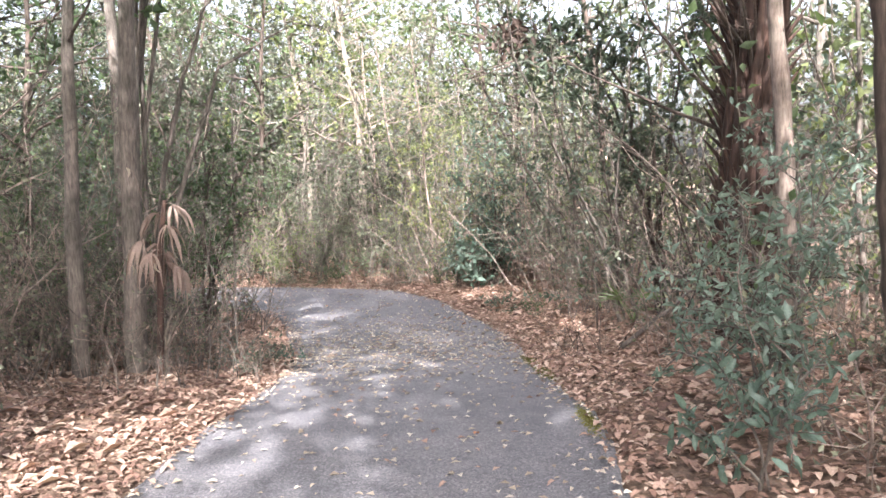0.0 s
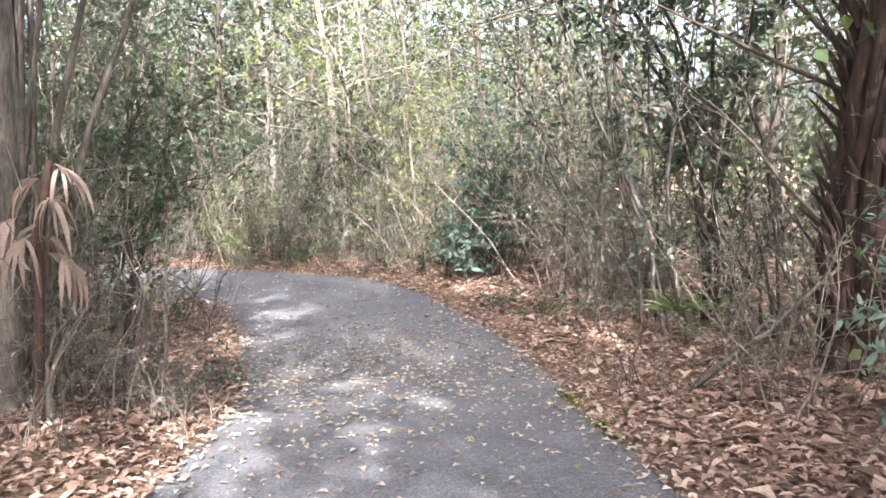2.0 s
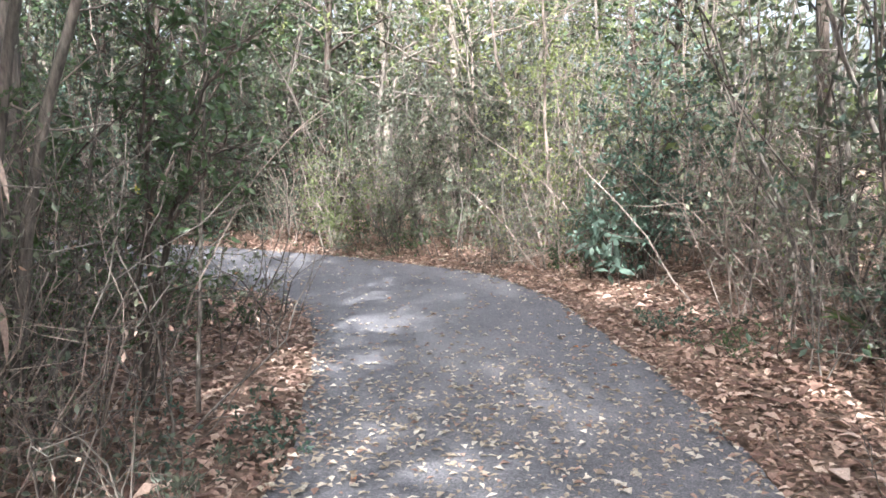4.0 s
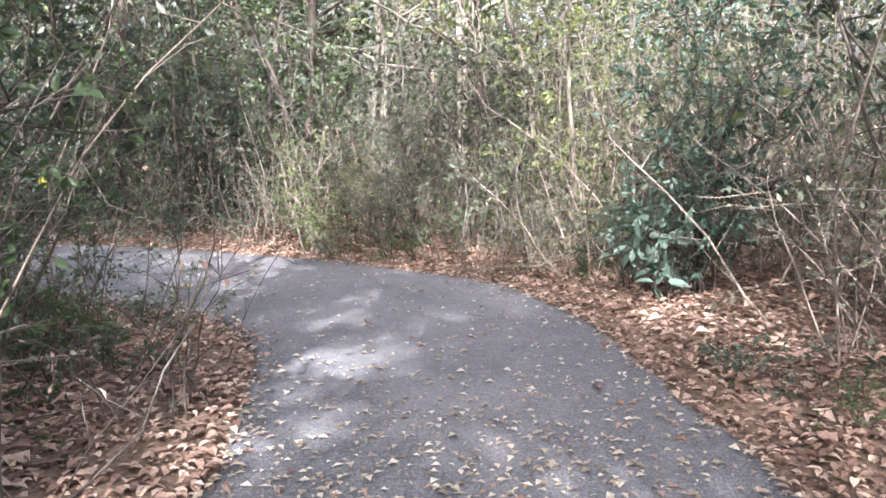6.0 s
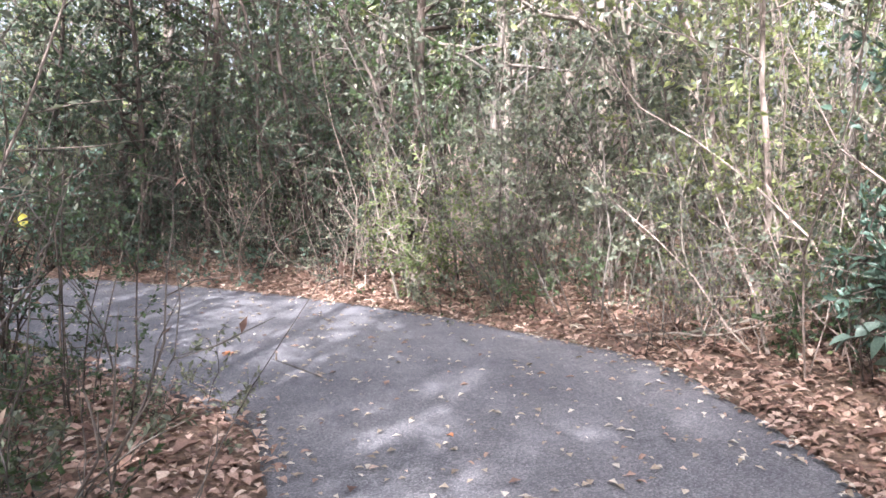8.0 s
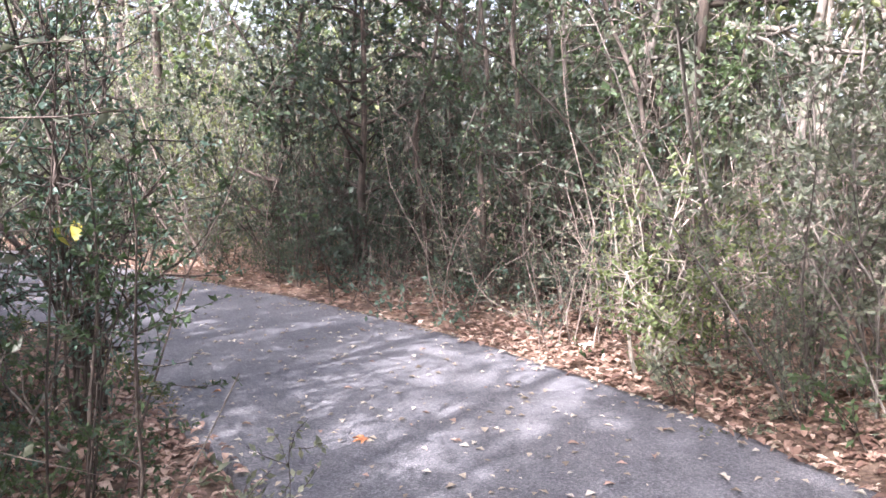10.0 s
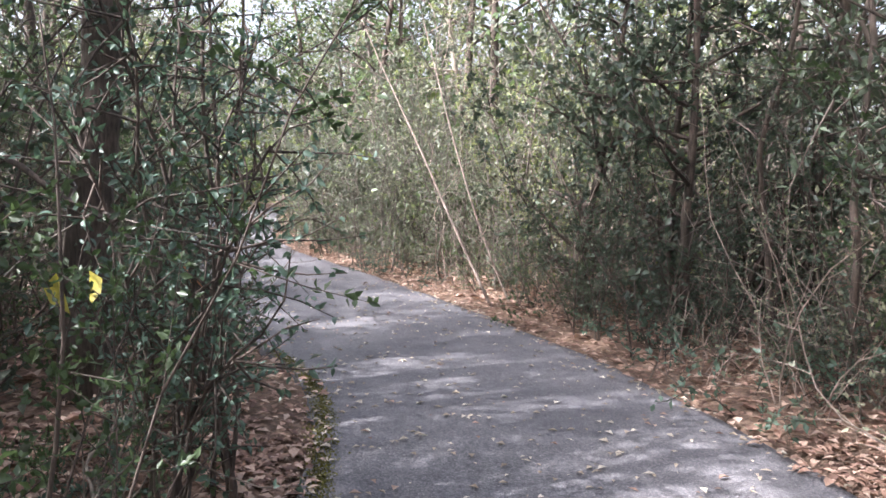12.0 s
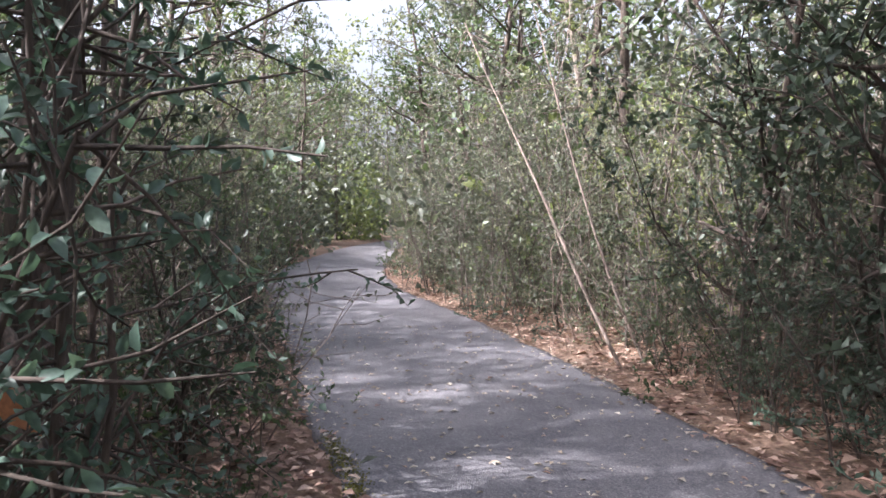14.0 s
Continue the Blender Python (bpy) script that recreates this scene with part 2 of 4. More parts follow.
def sprig(rng, leaves, line, count, size, wide, start=0.1, hang=0.0):
    """Leaves along a twig."""
    for _ in range(count):
        p, d = along(line, rng.uniform(start, 1.0))
        w = d * 0.5 + rng.normal(size=3) * 0.75 + np.array([0, 0, 0.15 - hang])
        leaves.put(p, w, size * rng.uniform(0.65, 1.25), wide)


# ---- the lie of the land ----
LEFT = [(3.0, -16), (0.0, -8), (-1.3, -3), (-2.1, 0), (-2.75, 2.0), (-3.08, 3.0), (-3.5, 4.25), (-3.9, 5.35), (-4.42, 6.4), (-5.1, 7.45), (-5.9, 8.5), (-6.75, 9.5),
        (-7.5, 9.9), (-8.4, 9.98), (-9.3, 9.88), (-10.3, 9.75), (-11.95, 9.48), (-13.74, 8.67), (-15.5, 7.95), (-18.5, 6.6), (-24.5, 4.2), (-32, 2.75), (-44, 1.6), (-50, 2.0), (-56, 5.0), (-60, 12)]
RIGHT = [(5.5, -15), (2.6, -8), (1.25, -3), (0.45, 0), (0.1, 1.5), (-0.57, 3.58), (-0.97, 4.7), (-1.42, 5.65), (-2.2, 7.3), (-3.0, 8.84), (-4.1, 10.3), (-4.65, 11.0),
         (-5.4, 11.75), (-6.4, 12.3), (-7.4, 12.45), (-8.4, 12.5), (-9.5, 12.45), (-10.85, 12.27), (-12.4, 11.9), (-14.26, 11.27), (-16.4, 10.45), (-18.9, 9.33), (-22.9, 7.5),
         (-34, 4.9), (-44, 3.6), (-49, 4.2), (-53, 7.0), (-57, 13)]


def smooth_line(points, count):
    p = np.array(points, dtype=float)
    s = np.concatenate([[0], np.cumsum(np.linalg.norm(np.diff(p, axis=0), axis=1))])
    m = np.gradient(p, s, axis=0)
    at = np.linspace(0, s[-1], count)
    i = np.clip(np.searchsorted(s, at) - 1, 0, len(s) - 2)
    d = (s[i + 1] - s[i])[:, None]
    f = ((at - s[i]) / d[:, 0])[:, None]
    return (2 * f**3 - 3 * f**2 + 1) * p[i] + (f**3 - 2 * f**2 + f) * d * m[i] + (3 * f**2 - 2 * f**3) * p[i + 1] + (f**3 - f**2) * d * m[i + 1]


LEFT_LINE, RIGHT_LINE = smooth_line(LEFT, 500), smooth_line(RIGHT, 500)
OUTLINE = np.concatenate([LEFT_LINE, RIGHT_LINE[::-1]])


def level(x, y):
    """Height of the paved surface and of the land round it: it falls a little on the way to the bend."""
    u = np.clip((-0.39 * x + 0.92 * y - 4.0) / 5.5, 0, 1)
    return -0.31 * u * u * (3 - 2 * u)


def off_path(x, y):
    """Metres from the paved edge; negative on the path."""
    x, y = np.atleast_1d(np.asarray(x, dtype=float)), np.atleast_1d(np.asarray(y, dtype=float))
    out = np.empty(len(x))
    a, b = OUTLINE, np.roll(OUTLINE, -1, axis=0)
    for k in range(0, len(x), 4000):
        px, py = x[k:k + 4000, None], y[k:k + 4000, None]
        d = np.sqrt(((px - a[:, 0]) ** 2 + (py - a[:, 1]) ** 2).min(axis=1))
        cross = ((a[:, 1] > py) != (b[:, 1] > py)) & (px < (b[:, 0] - a[:, 0]) * (py - a[:, 1]) / (b[:, 1] - a[:, 1] + 1e-12) + a[:, 0])
        out[k:k + 4000] = np.where(cross.sum(axis=1) % 2 == 1, -d, d)
    return out


def bumps(x, y):
    return 0.035 * np.sin(1.7 * x + 0.6 * y) * np.sin(1.3 * y - 0.4 * x) + 0.02 * np.sin(3.9 * x - 1.1) * np.sin(4.3 * y + 0.7)


def land(x, y, d=None):
    d = off_path(x, y) if d is None else d
    x, y = np.atleast_1d(x), np.atleast_1d(y)
    t = np.clip(d / 1.2, 0, 1)
    return level(x, y) + np.where(d < 0.03, -0.10, -0.025 + 0.09 * t + bumps(x, y) * t)


def land_at(x, y):
    return float(land(np.array([x]), np.array([y]))[0])


def build_ground():
    xs = np.concatenate([[-900, -400, -200, -120, -80], np.arange(-60, -26, 1.0), np.arange(-26, 5, 0.22), np.arange(5, 30, 1.0), [40, 80, 200, 500, 900]])
    ys = np.concatenate([[-900, -400, -200, -100, -60], np.arange(-40, -6, 1.0), np.arange(-6, 17, 0.22), np.arange(17, 45, 1.0), [60, 100, 200, 500, 900]])
    gx, gy = np.meshgrid(xs, ys, indexing="ij")
    x, y = gx.ravel(), gy.ravel()
    verts = np.stack([x, y, land(x, y)], axis=1)
    n, m = gx.shape
    i, j = np.meshgrid(np.arange(n - 1), np.arange(m - 1), indexing="ij")
    k = (i * m + j).ravel()
    faces = np.stack([k, k + m, k + m + 1, k + 1], axis=1)
    ob = new("ground", mesh_from("ground", verts, faces, [SOIL], smooth=True))
    tagged(ob, "brown leaf mould and soil of the wood floor", "ground", kind="structure")


def build_path(rng):
    n, cols = 900, 14
    l, r = smooth_line(LEFT, n), smooth_line(RIGHT, n)
    # pair both sides by nearest points, so that the ribs stay square to the walk
    idx = [int(((r - p) ** 2).sum(axis=1).argmin()) for p in l]
    idx = np.maximum.accumulate(idx)
    idx = np.convolve(np.pad(idx.astype(float), 12, mode="edge"), np.ones(25) / 25, mode="valid")
    rr = np.stack([np.interp(idx, np.arange(n), r[:, k]) for k in (0, 1)], axis=1)
    ragged = lambda seed: np.convolve(np.random.default_rng(seed).normal(size=n + 4), np.ones(5) / 5, mode="valid") * 0.045
    across = rr - l
    across /= np.linalg.norm(across, axis=1)[:, None]
    l, rr = l + across * ragged(3)[:, None], rr + across * ragged(4)[:, None]
    f = np.concatenate([[0, 0.004], np.linspace(0.03, 0.97, cols - 4), [0.996, 1]])
    grid = l[:, None, :] + (rr - l)[:, None, :] * f[None, :, None]
    z = level(grid[..., 0], grid[..., 1]) + 0.012 * (1 - (2 * f - 1) ** 2)[None, :]
    z[:, 0] -= 0.12
    z[:, -1] -= 0.12
    verts = np.concatenate([grid, z[..., None]], axis=2).reshape(-1, 3)
    i, j = np.meshgrid(np.arange(n - 1), np.arange(cols - 1), indexing="ij")
    k = (i * cols + j).ravel()
    faces = np.stack([k, k + 1, k + cols + 1, k + cols], axis=1)
    ob = new("path", mesh_from("path", verts, faces, [ASPHALT], smooth=True))
    tagged(ob, "worn grey asphalt footpath with ragged edges", "path", kind="structure")


build_ground()
build_path(np.random.default_rng(1))


# ---- plants ----
def plant(name, label, category, wood, bark, leaves, leaf_mat, rng, group="", crown="foliage", trunk="twig_tangle", fine=False, fold=0.25, leaf_label=""):
    root = new(name)
    tagged(root, label, category, group)
    tagged(part(trunk, wood.mesh(trunk, bark), root), kind="stuff")
    if leaves is not None and leaves.at:
        tagged(part(crown, leaves.mesh(crown, leaf_mat, rng, fold=fold, fine=fine), root, leaf_label), kind="stuff")
    return root


def thicket_shrub(seed, height, stems, spread, twigs, twig_len, per_twig, size, wide, bark, leaf_mat, name, label, category, group, start=0.12, wander=0.09, thick=0.014, hang=0.0, lean=0.0, fine=False, low=0.55):
    """Several crooked stems from one root, each with side twigs and leaves."""
    rng = np.random.default_rng(seed)
    wood, leaves = Wood(), Leaves()
    for _ in range(stems):
        a, r = rng.uniform(0, 2 * math.pi), spread * 0.45 * math.sqrt(rng.uniform())
        h = height * rng.uniform(low, 1.05)
        base = np.array([r * math.cos(a), r * math.sin(a), -0.08])
        out = spread / height * rng.uniform(0.1, 0.9)
        line = stem(rng, base, np.array([math.cos(a) * out, math.sin(a) * out, 1.0]) + rng.normal(size=3) * lean, h, 7, wander, 0.03)
        r0 = thick * rng.uniform(0.5, 1.3)
        wood.tube(line, np.linspace(r0, r0 * 0.25, 8), 4)
        for _ in range(twigs):
            f = rng.uniform(start, 1.0)
            p, d = along(line, f)
            side = unit(rng.normal(size=3) * np.array([1, 1, 0.35]) + d * 0.45)
            tw = stem(rng, p, side, twig_len * rng.uniform(0.5, 1.3) * (1.15 - 0.55 * f), 2, 0.25, 0.04 - hang * 0.2)
            wood.tube(tw, [min(r0 * 0.4, 0.006), 0.003, 0.001], 3)
            sprig(rng, leaves, tw, per_twig, size, wide, hang=hang)
    return plant(name, label, category, wood, bark, leaves, leaf_mat, rng, group, fine=fine)


def tall_tree(seed, height, radius, crown_from, limbs, clusters, per_cluster, size, bark, leaf_mat, name, label, group, spread=2.2, lean=0.03):
    """A tapered trunk with limbs and a crown of leaf clusters with gaps."""
    rng = np.random.default_rng(seed)
    wood, leaves = Wood(), Leaves()
    trunk = stem(rng, (0, 0, -0.15), (rng.normal() * lean, rng.normal() * lean, 1), height, 14, 0.035, 0.02)
    flare = radius * (1 + 0.5 * np.exp(-np.linspace(0, 14, 15) * 1.6))
    wood.tube(trunk, flare * np.linspace(1, 0.18, 15), 9)
    for k in range(limbs):
        f = crown_from + (1 - crown_from) * (k + rng.uniform()) / limbs
        p, d = along(trunk, min(f, 0.99))
        a = rng.uniform(0, 2 * math.pi)
        way = np.array([math.cos(a), math.sin(a), rng.uniform(0.0, 0.7)])
        reach = spread * rng.uniform(0.6, 1.2) * (1.25 - 0.75 * (f - crown_from) / (1 - crown_from + 1e-6))
        limb = stem(rng, p, way, reach, 5, 0.16, 0.05)
        r0 = radius * (1.1 - f) * 0.42 + 0.008
        wood.tube(limb, np.linspace(r0, 0.006, 6), 4)
        for _ in range(clusters):
            q, dd = along(limb, rng.uniform(0.25, 1.0))
            tw = stem(rng, q, unit(rng.normal(size=3) + dd * 0.6), rng.uniform(0.35, 0.9), 2, 0.25, 0.0)
            wood.tube(tw, [min(r0 * 0.3, 0.008), 0.005, 0.002], 3)
            sprig(rng, leaves, tw, per_cluster, size, 0.55, 0.2)
    return plant(name, label, "tree", wood, bark, leaves, leaf_mat, rng, group, crown="crown", trunk="trunk")


THICKET, LOW_GROUP, WOOD_GROUP = "thicket beside the path", "undergrowth along the path", "trees of the wood"
GREY_SAP = [thicket_shrub(10 + k, 3.8 + 0.7 * k, 8, 1.4, 16, 0.65, 15, 0.066, 0.5, GREY_BARK, GREY_GREEN, "sapling_clump", "grey-stemmed sapling clump with small grey-green leaves", "shrub", THICKET, start=0.04, wander=0.13, lean=0.12) for k in range(2)]
FRESH_SAP = [thicket_shrub(13, 4.3, 7, 1.4, 16, 0.65, 15, 0.063, 0.52, PALE_BARK, FRESH_GREEN, "sapling_clump", "pale-stemmed sapling clump with yellow-green leaves", "shrub", THICKET, start=0.04, wander=0.12, lean=0.12)]
HOLLY = [thicket_shrub(15 + k, 3.4 + 0.8 * k, 7, 1.5, 17, 0.65, 20, 0.055, 0.52, BROWN_BARK, HOLLY_GREEN, "holly_bush", "dense evergreen holly bush with small dark leaves", "shrub", THICKET, start=0.05) for k in range(2)]
DARK_SAP = [thicket_shrub(18 + k, 3.6 + 0.6 * k, 7, 1.3, 16, 0.6, 17, 0.06, 0.5, BROWN_BARK, DARK_GREEN, "evergreen_clump", "dark evergreen clump with crooked brown stems", "shrub", THICKET, wander=0.14, start=0.05, lean=0.1) for k in range(2)]
BRUSH = [thicket_shrub(30 + k, 2.3 + 0.7 * k, 14, 1.4, 10, 0.6, (3, 2, 4)[k], 0.06, 0.5, (TWIG_BARK, GREY_BARK, TWIG_BARK)[k], (GREY_GREEN, GREY_GREEN, GREY_GREEN)[k], "brush",
                       ("tangle of grey twigs with few leaves", "tangle of grey-brown twigs with sparse leaves", "tall tangle of grey twigs with few leaves")[k], "brush", THICKET, wander=0.19, thick=0.010, lean=0.13) for k in range(3)]
POLES = [thicket_shrub(36, 5.0, 6, 1.4, 10, 0.7, 10, 0.07, 0.5, GREY_BARK, GREY_GREEN, "pole_clump", "clump of slender grey poles with thin foliage", "shrub", THICKET, start=0.15, thick=0.019, lean=0.16, wander=0.14)]
LOW = [thicket_shrub(40 + k, (0.7, 0.9, 0.6)[k], 9, 1.0, 7, 0.34, 9, 0.055, 0.5, BROWN_BARK, (GREY_GREEN, HOLLY_GREEN, BLUE_GREEN)[k], "undergrowth",
                     ("knee-high undergrowth with small grey-green leaves", "knee-high undergrowth with small dark leaves", "low undergrowth with blue-green leaves")[k], "shrub", LOW_GROUP, wander=0.22, thick=0.006, lean=0.3) for k in range(3)]
TWIGS = [thicket_shrub(46 + k, 0.9 + 0.5 * k, 16, 1.0, 4, 0.35, 0 + k, 0.04, 0.5, (TWIG_BARK, GREY_BARK)[k], DEAD_LEAF, "dead_twigs", "dry brown twigs standing in the leaf litter", "brush", LOW_GROUP, wander=0.2, thick=0.006, lean=0.25) for k in range(2)]
TREES = [tall_tree(50 + k, (7.0, 8.5, 8.0, 10.0)[k], 0.07 + 0.02 * k, (0.3, 0.35, 0.3, 0.45)[k], 22, 6, 12, 0.115, (GREY_BARK, BROWN_BARK, PALE_BARK, BROWN_BARK)[k], (GREY_GREEN, HOLLY_GREEN, FRESH_GREEN, GREY_GREEN)[k],
                   "woodland_tree", ("slim grey-barked tree with a ragged grey-green crown", "brown-barked evergreen tree with a dark crown", "slim pale tree with yellow-green sunlit leaves",
                                     "tall brown-barked tree with a thin crown")[k], WOOD_GROUP, spread=1.8 + 0.2 * k) for k in range(4)]


# crowns added mostly out of view, to cast shade on the path and its banks
CANOPY = [tall_tree(58 + k, 8.4 + 0.8 * k, 0.11, 0.48, 24, 9, 12, 0.15, (BROWN_BARK, GREY_BARK)[k], (HOLLY_GREEN, GREY_GREEN)[k], "canopy_tree", "broad-crowned tree added mostly out of view to shade the path", WOOD_GROUP, spread=2.5) for k in range(2)]
HIGH = [tall_tree(64 + k, 10.2 + 0.8 * k, 0.10, 0.62, 20, 6, 11, 0.17, (GREY_BARK, BROWN_BARK)[k], (GREY_GREEN, HOLLY_GREEN)[k], "canopy_tree", "tall slim tree with a high crown, added out of view to shade the path", WOOD_GROUP, spread=2.9, lean=0.02) for k in range(2)]
DARK_TREE = [tall_tree(68, 5.6, 0.05, 0.06, 30, 7, 14, 0.085, BROWN_BARK, DARK_GREEN, "evergreen_tree", "dark evergreen tree leafy down to the ground", WOOD_GROUP, spread=1.0, lean=0.04)]
used = set()


def place(proto, rng, x, y, s, tilt=5.0, turn=None):
    """Stands a copy of a plant at x, y on the land; the first one is the plant itself."""
    m = pose(x, y, land_at(x, y), rng.normal() * tilt, rng.normal() * tilt, rng.uniform(0, 360) if turn is None else turn)
    if math.hypot(x + 3.7, y - 2.9) < 0.95:
        return None  # bare litter
    if proto.name not in used:
        used.add(proto.name)
        proto.matrix_basis = m
        ob = proto
    else:
        ob = copy_thing(proto, m)
    ob.scale = (s, s, s)
    return ob


def pick(rng, menu):
    w = np.array([m[1] for m in menu], dtype=float)
    kinds = menu[rng.choice(len(menu), p=w / w.sum())][0]
    return kinds[rng.integers(len(kinds))]


def front_menu(x, y, north):
    """What grows along the path, stretch by stretch."""
    if north:
        if x > -4.4:
            return [(BRUSH, 8), (GREY_SAP, 0.9), (DARK_SAP, 0.4), (POLES, 0.6)]
        if x > -9.4:
            return [(GREY_SAP, 3), (POLES, 1), (BRUSH, 4), (FRESH_SAP, 1.2)]
        if x > -16.3:
            return [(DARK_SAP, 5), (HOLLY, 1), (BRUSH, 4.5)]
        return [(GREY_SAP, 5), (FRESH_SAP, 2), (POLES, 2), (HOLLY, 1), (BRUSH, 1)]
    if y < 6.2 and x > -9:
        return [(BRUSH, 7), (GREY_SAP, 0.5), (HOLLY, 0.6), (DARK_SAP, 0.4)]
    if x > -9:
        return [(HOLLY, 6), (GREY_SAP, 2.5), (BRUSH, 2)]
    if x > -15:
        return [(DARK_SAP, 3.5), (HOLLY, 3), (BRUSH, 3)]
    return [(GREY_SAP, 3), (HOLLY, 2), (DARK_SAP, 2), (BRUSH, 1.5)]


def clear_of_things(x, y):
    for hx, hy, r in KEEP_CLEAR:
        if (x - hx) ** 2 + (y - hy) ** 2 < r * r:
            return False
    return True


KEEP_CLEAR = [(-3.7, 11.9, 0.75), (-3.3, 12.4, 0.5), (-4.9, 3.4, 1.0), (-5.6, 4.2, 0.8), (-4.9, 5.1, 0.75), (-4.5, 4.4, 0.6), (-4.2, 3.7, 0.5), (-4.3, 12.45, 0.8), (0.1, 5.2, 1.0), (-0.22, 8.03, 0.5), (-9.3, 13.0, 0.7), (-9.6, 9.4, 0.8), (-1.45, 8.9, 0.6), (-11.45, 8.2, 0.45), (-10.7, 8.85, 0.75), (-12.3, 8.5, 0.6), (-16.0, 10.9, 0.5)]


def is_north(x, y):
    """On the outer side of the bend."""
    l = ((LEFT_LINE - (x, y)) ** 2).sum(axis=1).min()
    r = ((RIGHT_LINE - (x, y)) ** 2).sum(axis=1).min()
    return r < l


def in_gap(x, y, r):
    """Under the gap left in the added shade crowns, so that the sun reaches the outer side of the bend."""
    f = np.clip((x + 9.3) * 0.423 - (y - 12.2) * 0.906, 4.0, 14.0)
    return math.hypot(x + 9.3 - 0.423 * f, y - 12.2 + 0.906 * f) < r


def scatter():
    rng = np.random.default_rng(77)
    # a dense front along both edges
    pts = []
    for gx in np.arange(-30, 3.5, 0.62):
        for gy in np.arange(-1, 19, 0.62):
            pts.append((gx + rng.uniform(-0.3, 0.3), gy + rng.uniform(-0.3, 0.3)))
    d = off_path([p[0] for p in pts], [p[1] for p in pts])
    for (x, y), e in zip(pts, d):
        north = is_north(x, y)
        near = (0.42 if x < -9.3 else 0.52 if x < -4.4 else 0.9) if north else (0.40 if x < -10.2 else 0.55)
        if e < near - (0.2 if x < -9.3 else 0.35) or not clear_of_things(x, y) or x * x + y * y < 2.5:
            continue
        roll = rng.uniform()
        sparse = 1.0 if x > -22 else 0.6
        if north and 0 < y < 3.5 and x < 1.8:
            continue
        if north and x > -1.8 and y < 8.4 and 0.8 < e < 3.0:
            # only low brush in front of the shaggy tree
            if roll < 0.5:
                place(pick(rng, [(BRUSH, 3), (LOW, 1.2), (TWIGS, 1.5)]), rng, x, y, rng.uniform(0.5, 0.75))
            continue
        if e < near:
            if roll < 0.45:
                place(pick(rng, [(LOW, 3), (TWIGS, 2)]), rng, x, y, rng.uniform(0.5, 0.8), 10)
        elif e < 1.5:
            if roll < (0.42 if x < -9.3 or north and x < -4.4 else 0.30):
                place(pick(rng, [(LOW, 3), (TWIGS, 1 if x < -9.3 or north and x < -4.4 else 2)]), rng, x, y, rng.uniform(0.8, 1.25), 8)
            elif roll < (0.92 if x < -9.3 or north and x < -4.4 else 0.78):
                place(pick(rng, front_menu(x, y, north)), rng, x, y, rng.uniform(0.55, 0.85))
        elif e < 3.0:
            if roll < 0.62 * sparse:
                low = abs(0.906 * x + 0.423 * y + 3.17) < 0.6 and 4.5 < y < 9.8 and x < -5
                place(pick(rng, front_menu(x, y, north)), rng, x, y, rng.uniform(0.85, 1.2) * (0.6 if low else 1.0))
        elif e < 7.0:
            if roll < 0.07 * sparse:
                place(pick(rng, front_menu(x, y, north)), rng, x, y, rng.uniform(1.1, 1.5))
            elif roll < (0.13 if north else 0.09) * sparse:
                if not in_gap(x, y, 1.5):
                    place(TREES[rng.integers(4)], rng, x, y, rng.uniform(0.75, 1.0) if north else rng.uniform(0.55, 0.75), 3)
    # tall trees added out of view behind the start, whose crowns shade the first stretch, and some inside the bend
    for x, y, k, s in [(3.3, -0.6, 0, 1.15), (2.9, -4.8, 1, 1.1), (4.5, -2.8, 0, 1.35), (5.4, -5.2, 1, 1.2), (6.2, -3.6, 3, 1.05), (2.6, 8.6, 1, 0.9), (-7.2, -1.6, 1, 0.8), (-8.6, 6.9, 1, 0.75), (-10.2, 7.4, 1, 0.75), (-8.5, 5.8, 1, 0.6)]:
        place(TREES[k], rng, x, y, s, 2)
    # added broad crowns, set along the sun's rays to shade path and thicket
    for k, (x, y, s) in enumerate([(-3.7, -0.3, 1.0), (-2.5, -1.1, 1.1), (1.15, 0.3, 1.0), (1.6, -1.8, 1.0), (-2.6, -5.2, 1.2), (-9.6, 6.3, 1.05), (-11.6, 6.8, 0.95), (-13.2, 5.0, 0.8), (-15.4, 4.0, 0.85),
                                   (0.3, 11.0, 0.85), (1.6, 4.9, 0.95)]):
        place(CANOPY[k % 2], rng, x, y, s, 2)
    # unseen tall trees added for shade inside the bend and behind the start, with one gap towards the sun
    n = 0
    for x, y in [(-9.3, 5.4), (-8.4, 4.0), (-10.6, 4.6), (-1.9, -1.9), (2.2, -3.6), (2.8, -2.0), (2.5, -5.8), (-1.9, -3.9), (-1.2, -6.2), (3.9, -4.4), (3.4, -7.0)]:
        place(HIGH[n % 2], rng, x, y, rng.uniform(0.9, 1.1), 2)
        n += 1
    for gx in np.arange(-11.5, 3, 2.3):
        for gy in np.arange(-6.5, 8.5, 2.3):
            x, y = gx + rng.uniform(-0.8, 0.8), gy + rng.uniform(-0.8, 0.8)
            if float(off_path(x, y)[0]) < 1.2 or is_north(x, y) or not clear_of_things(x, y) or x < -10.2:
                continue
            if in_gap(x, y, 2.3):
                continue
            place(HIGH[n % 2], rng, x, y, rng.uniform(0.85, 1.1), 2)
            n += 1
    # dark evergreens and tall trees on the outer side of the bend
    for x, y in [(-13.7, 12.7), (-14.6, 12.7), (-15.6, 12.1)]:
        place(DARK_TREE[0], rng, x, y, rng.uniform(0.85, 1.1), 4)
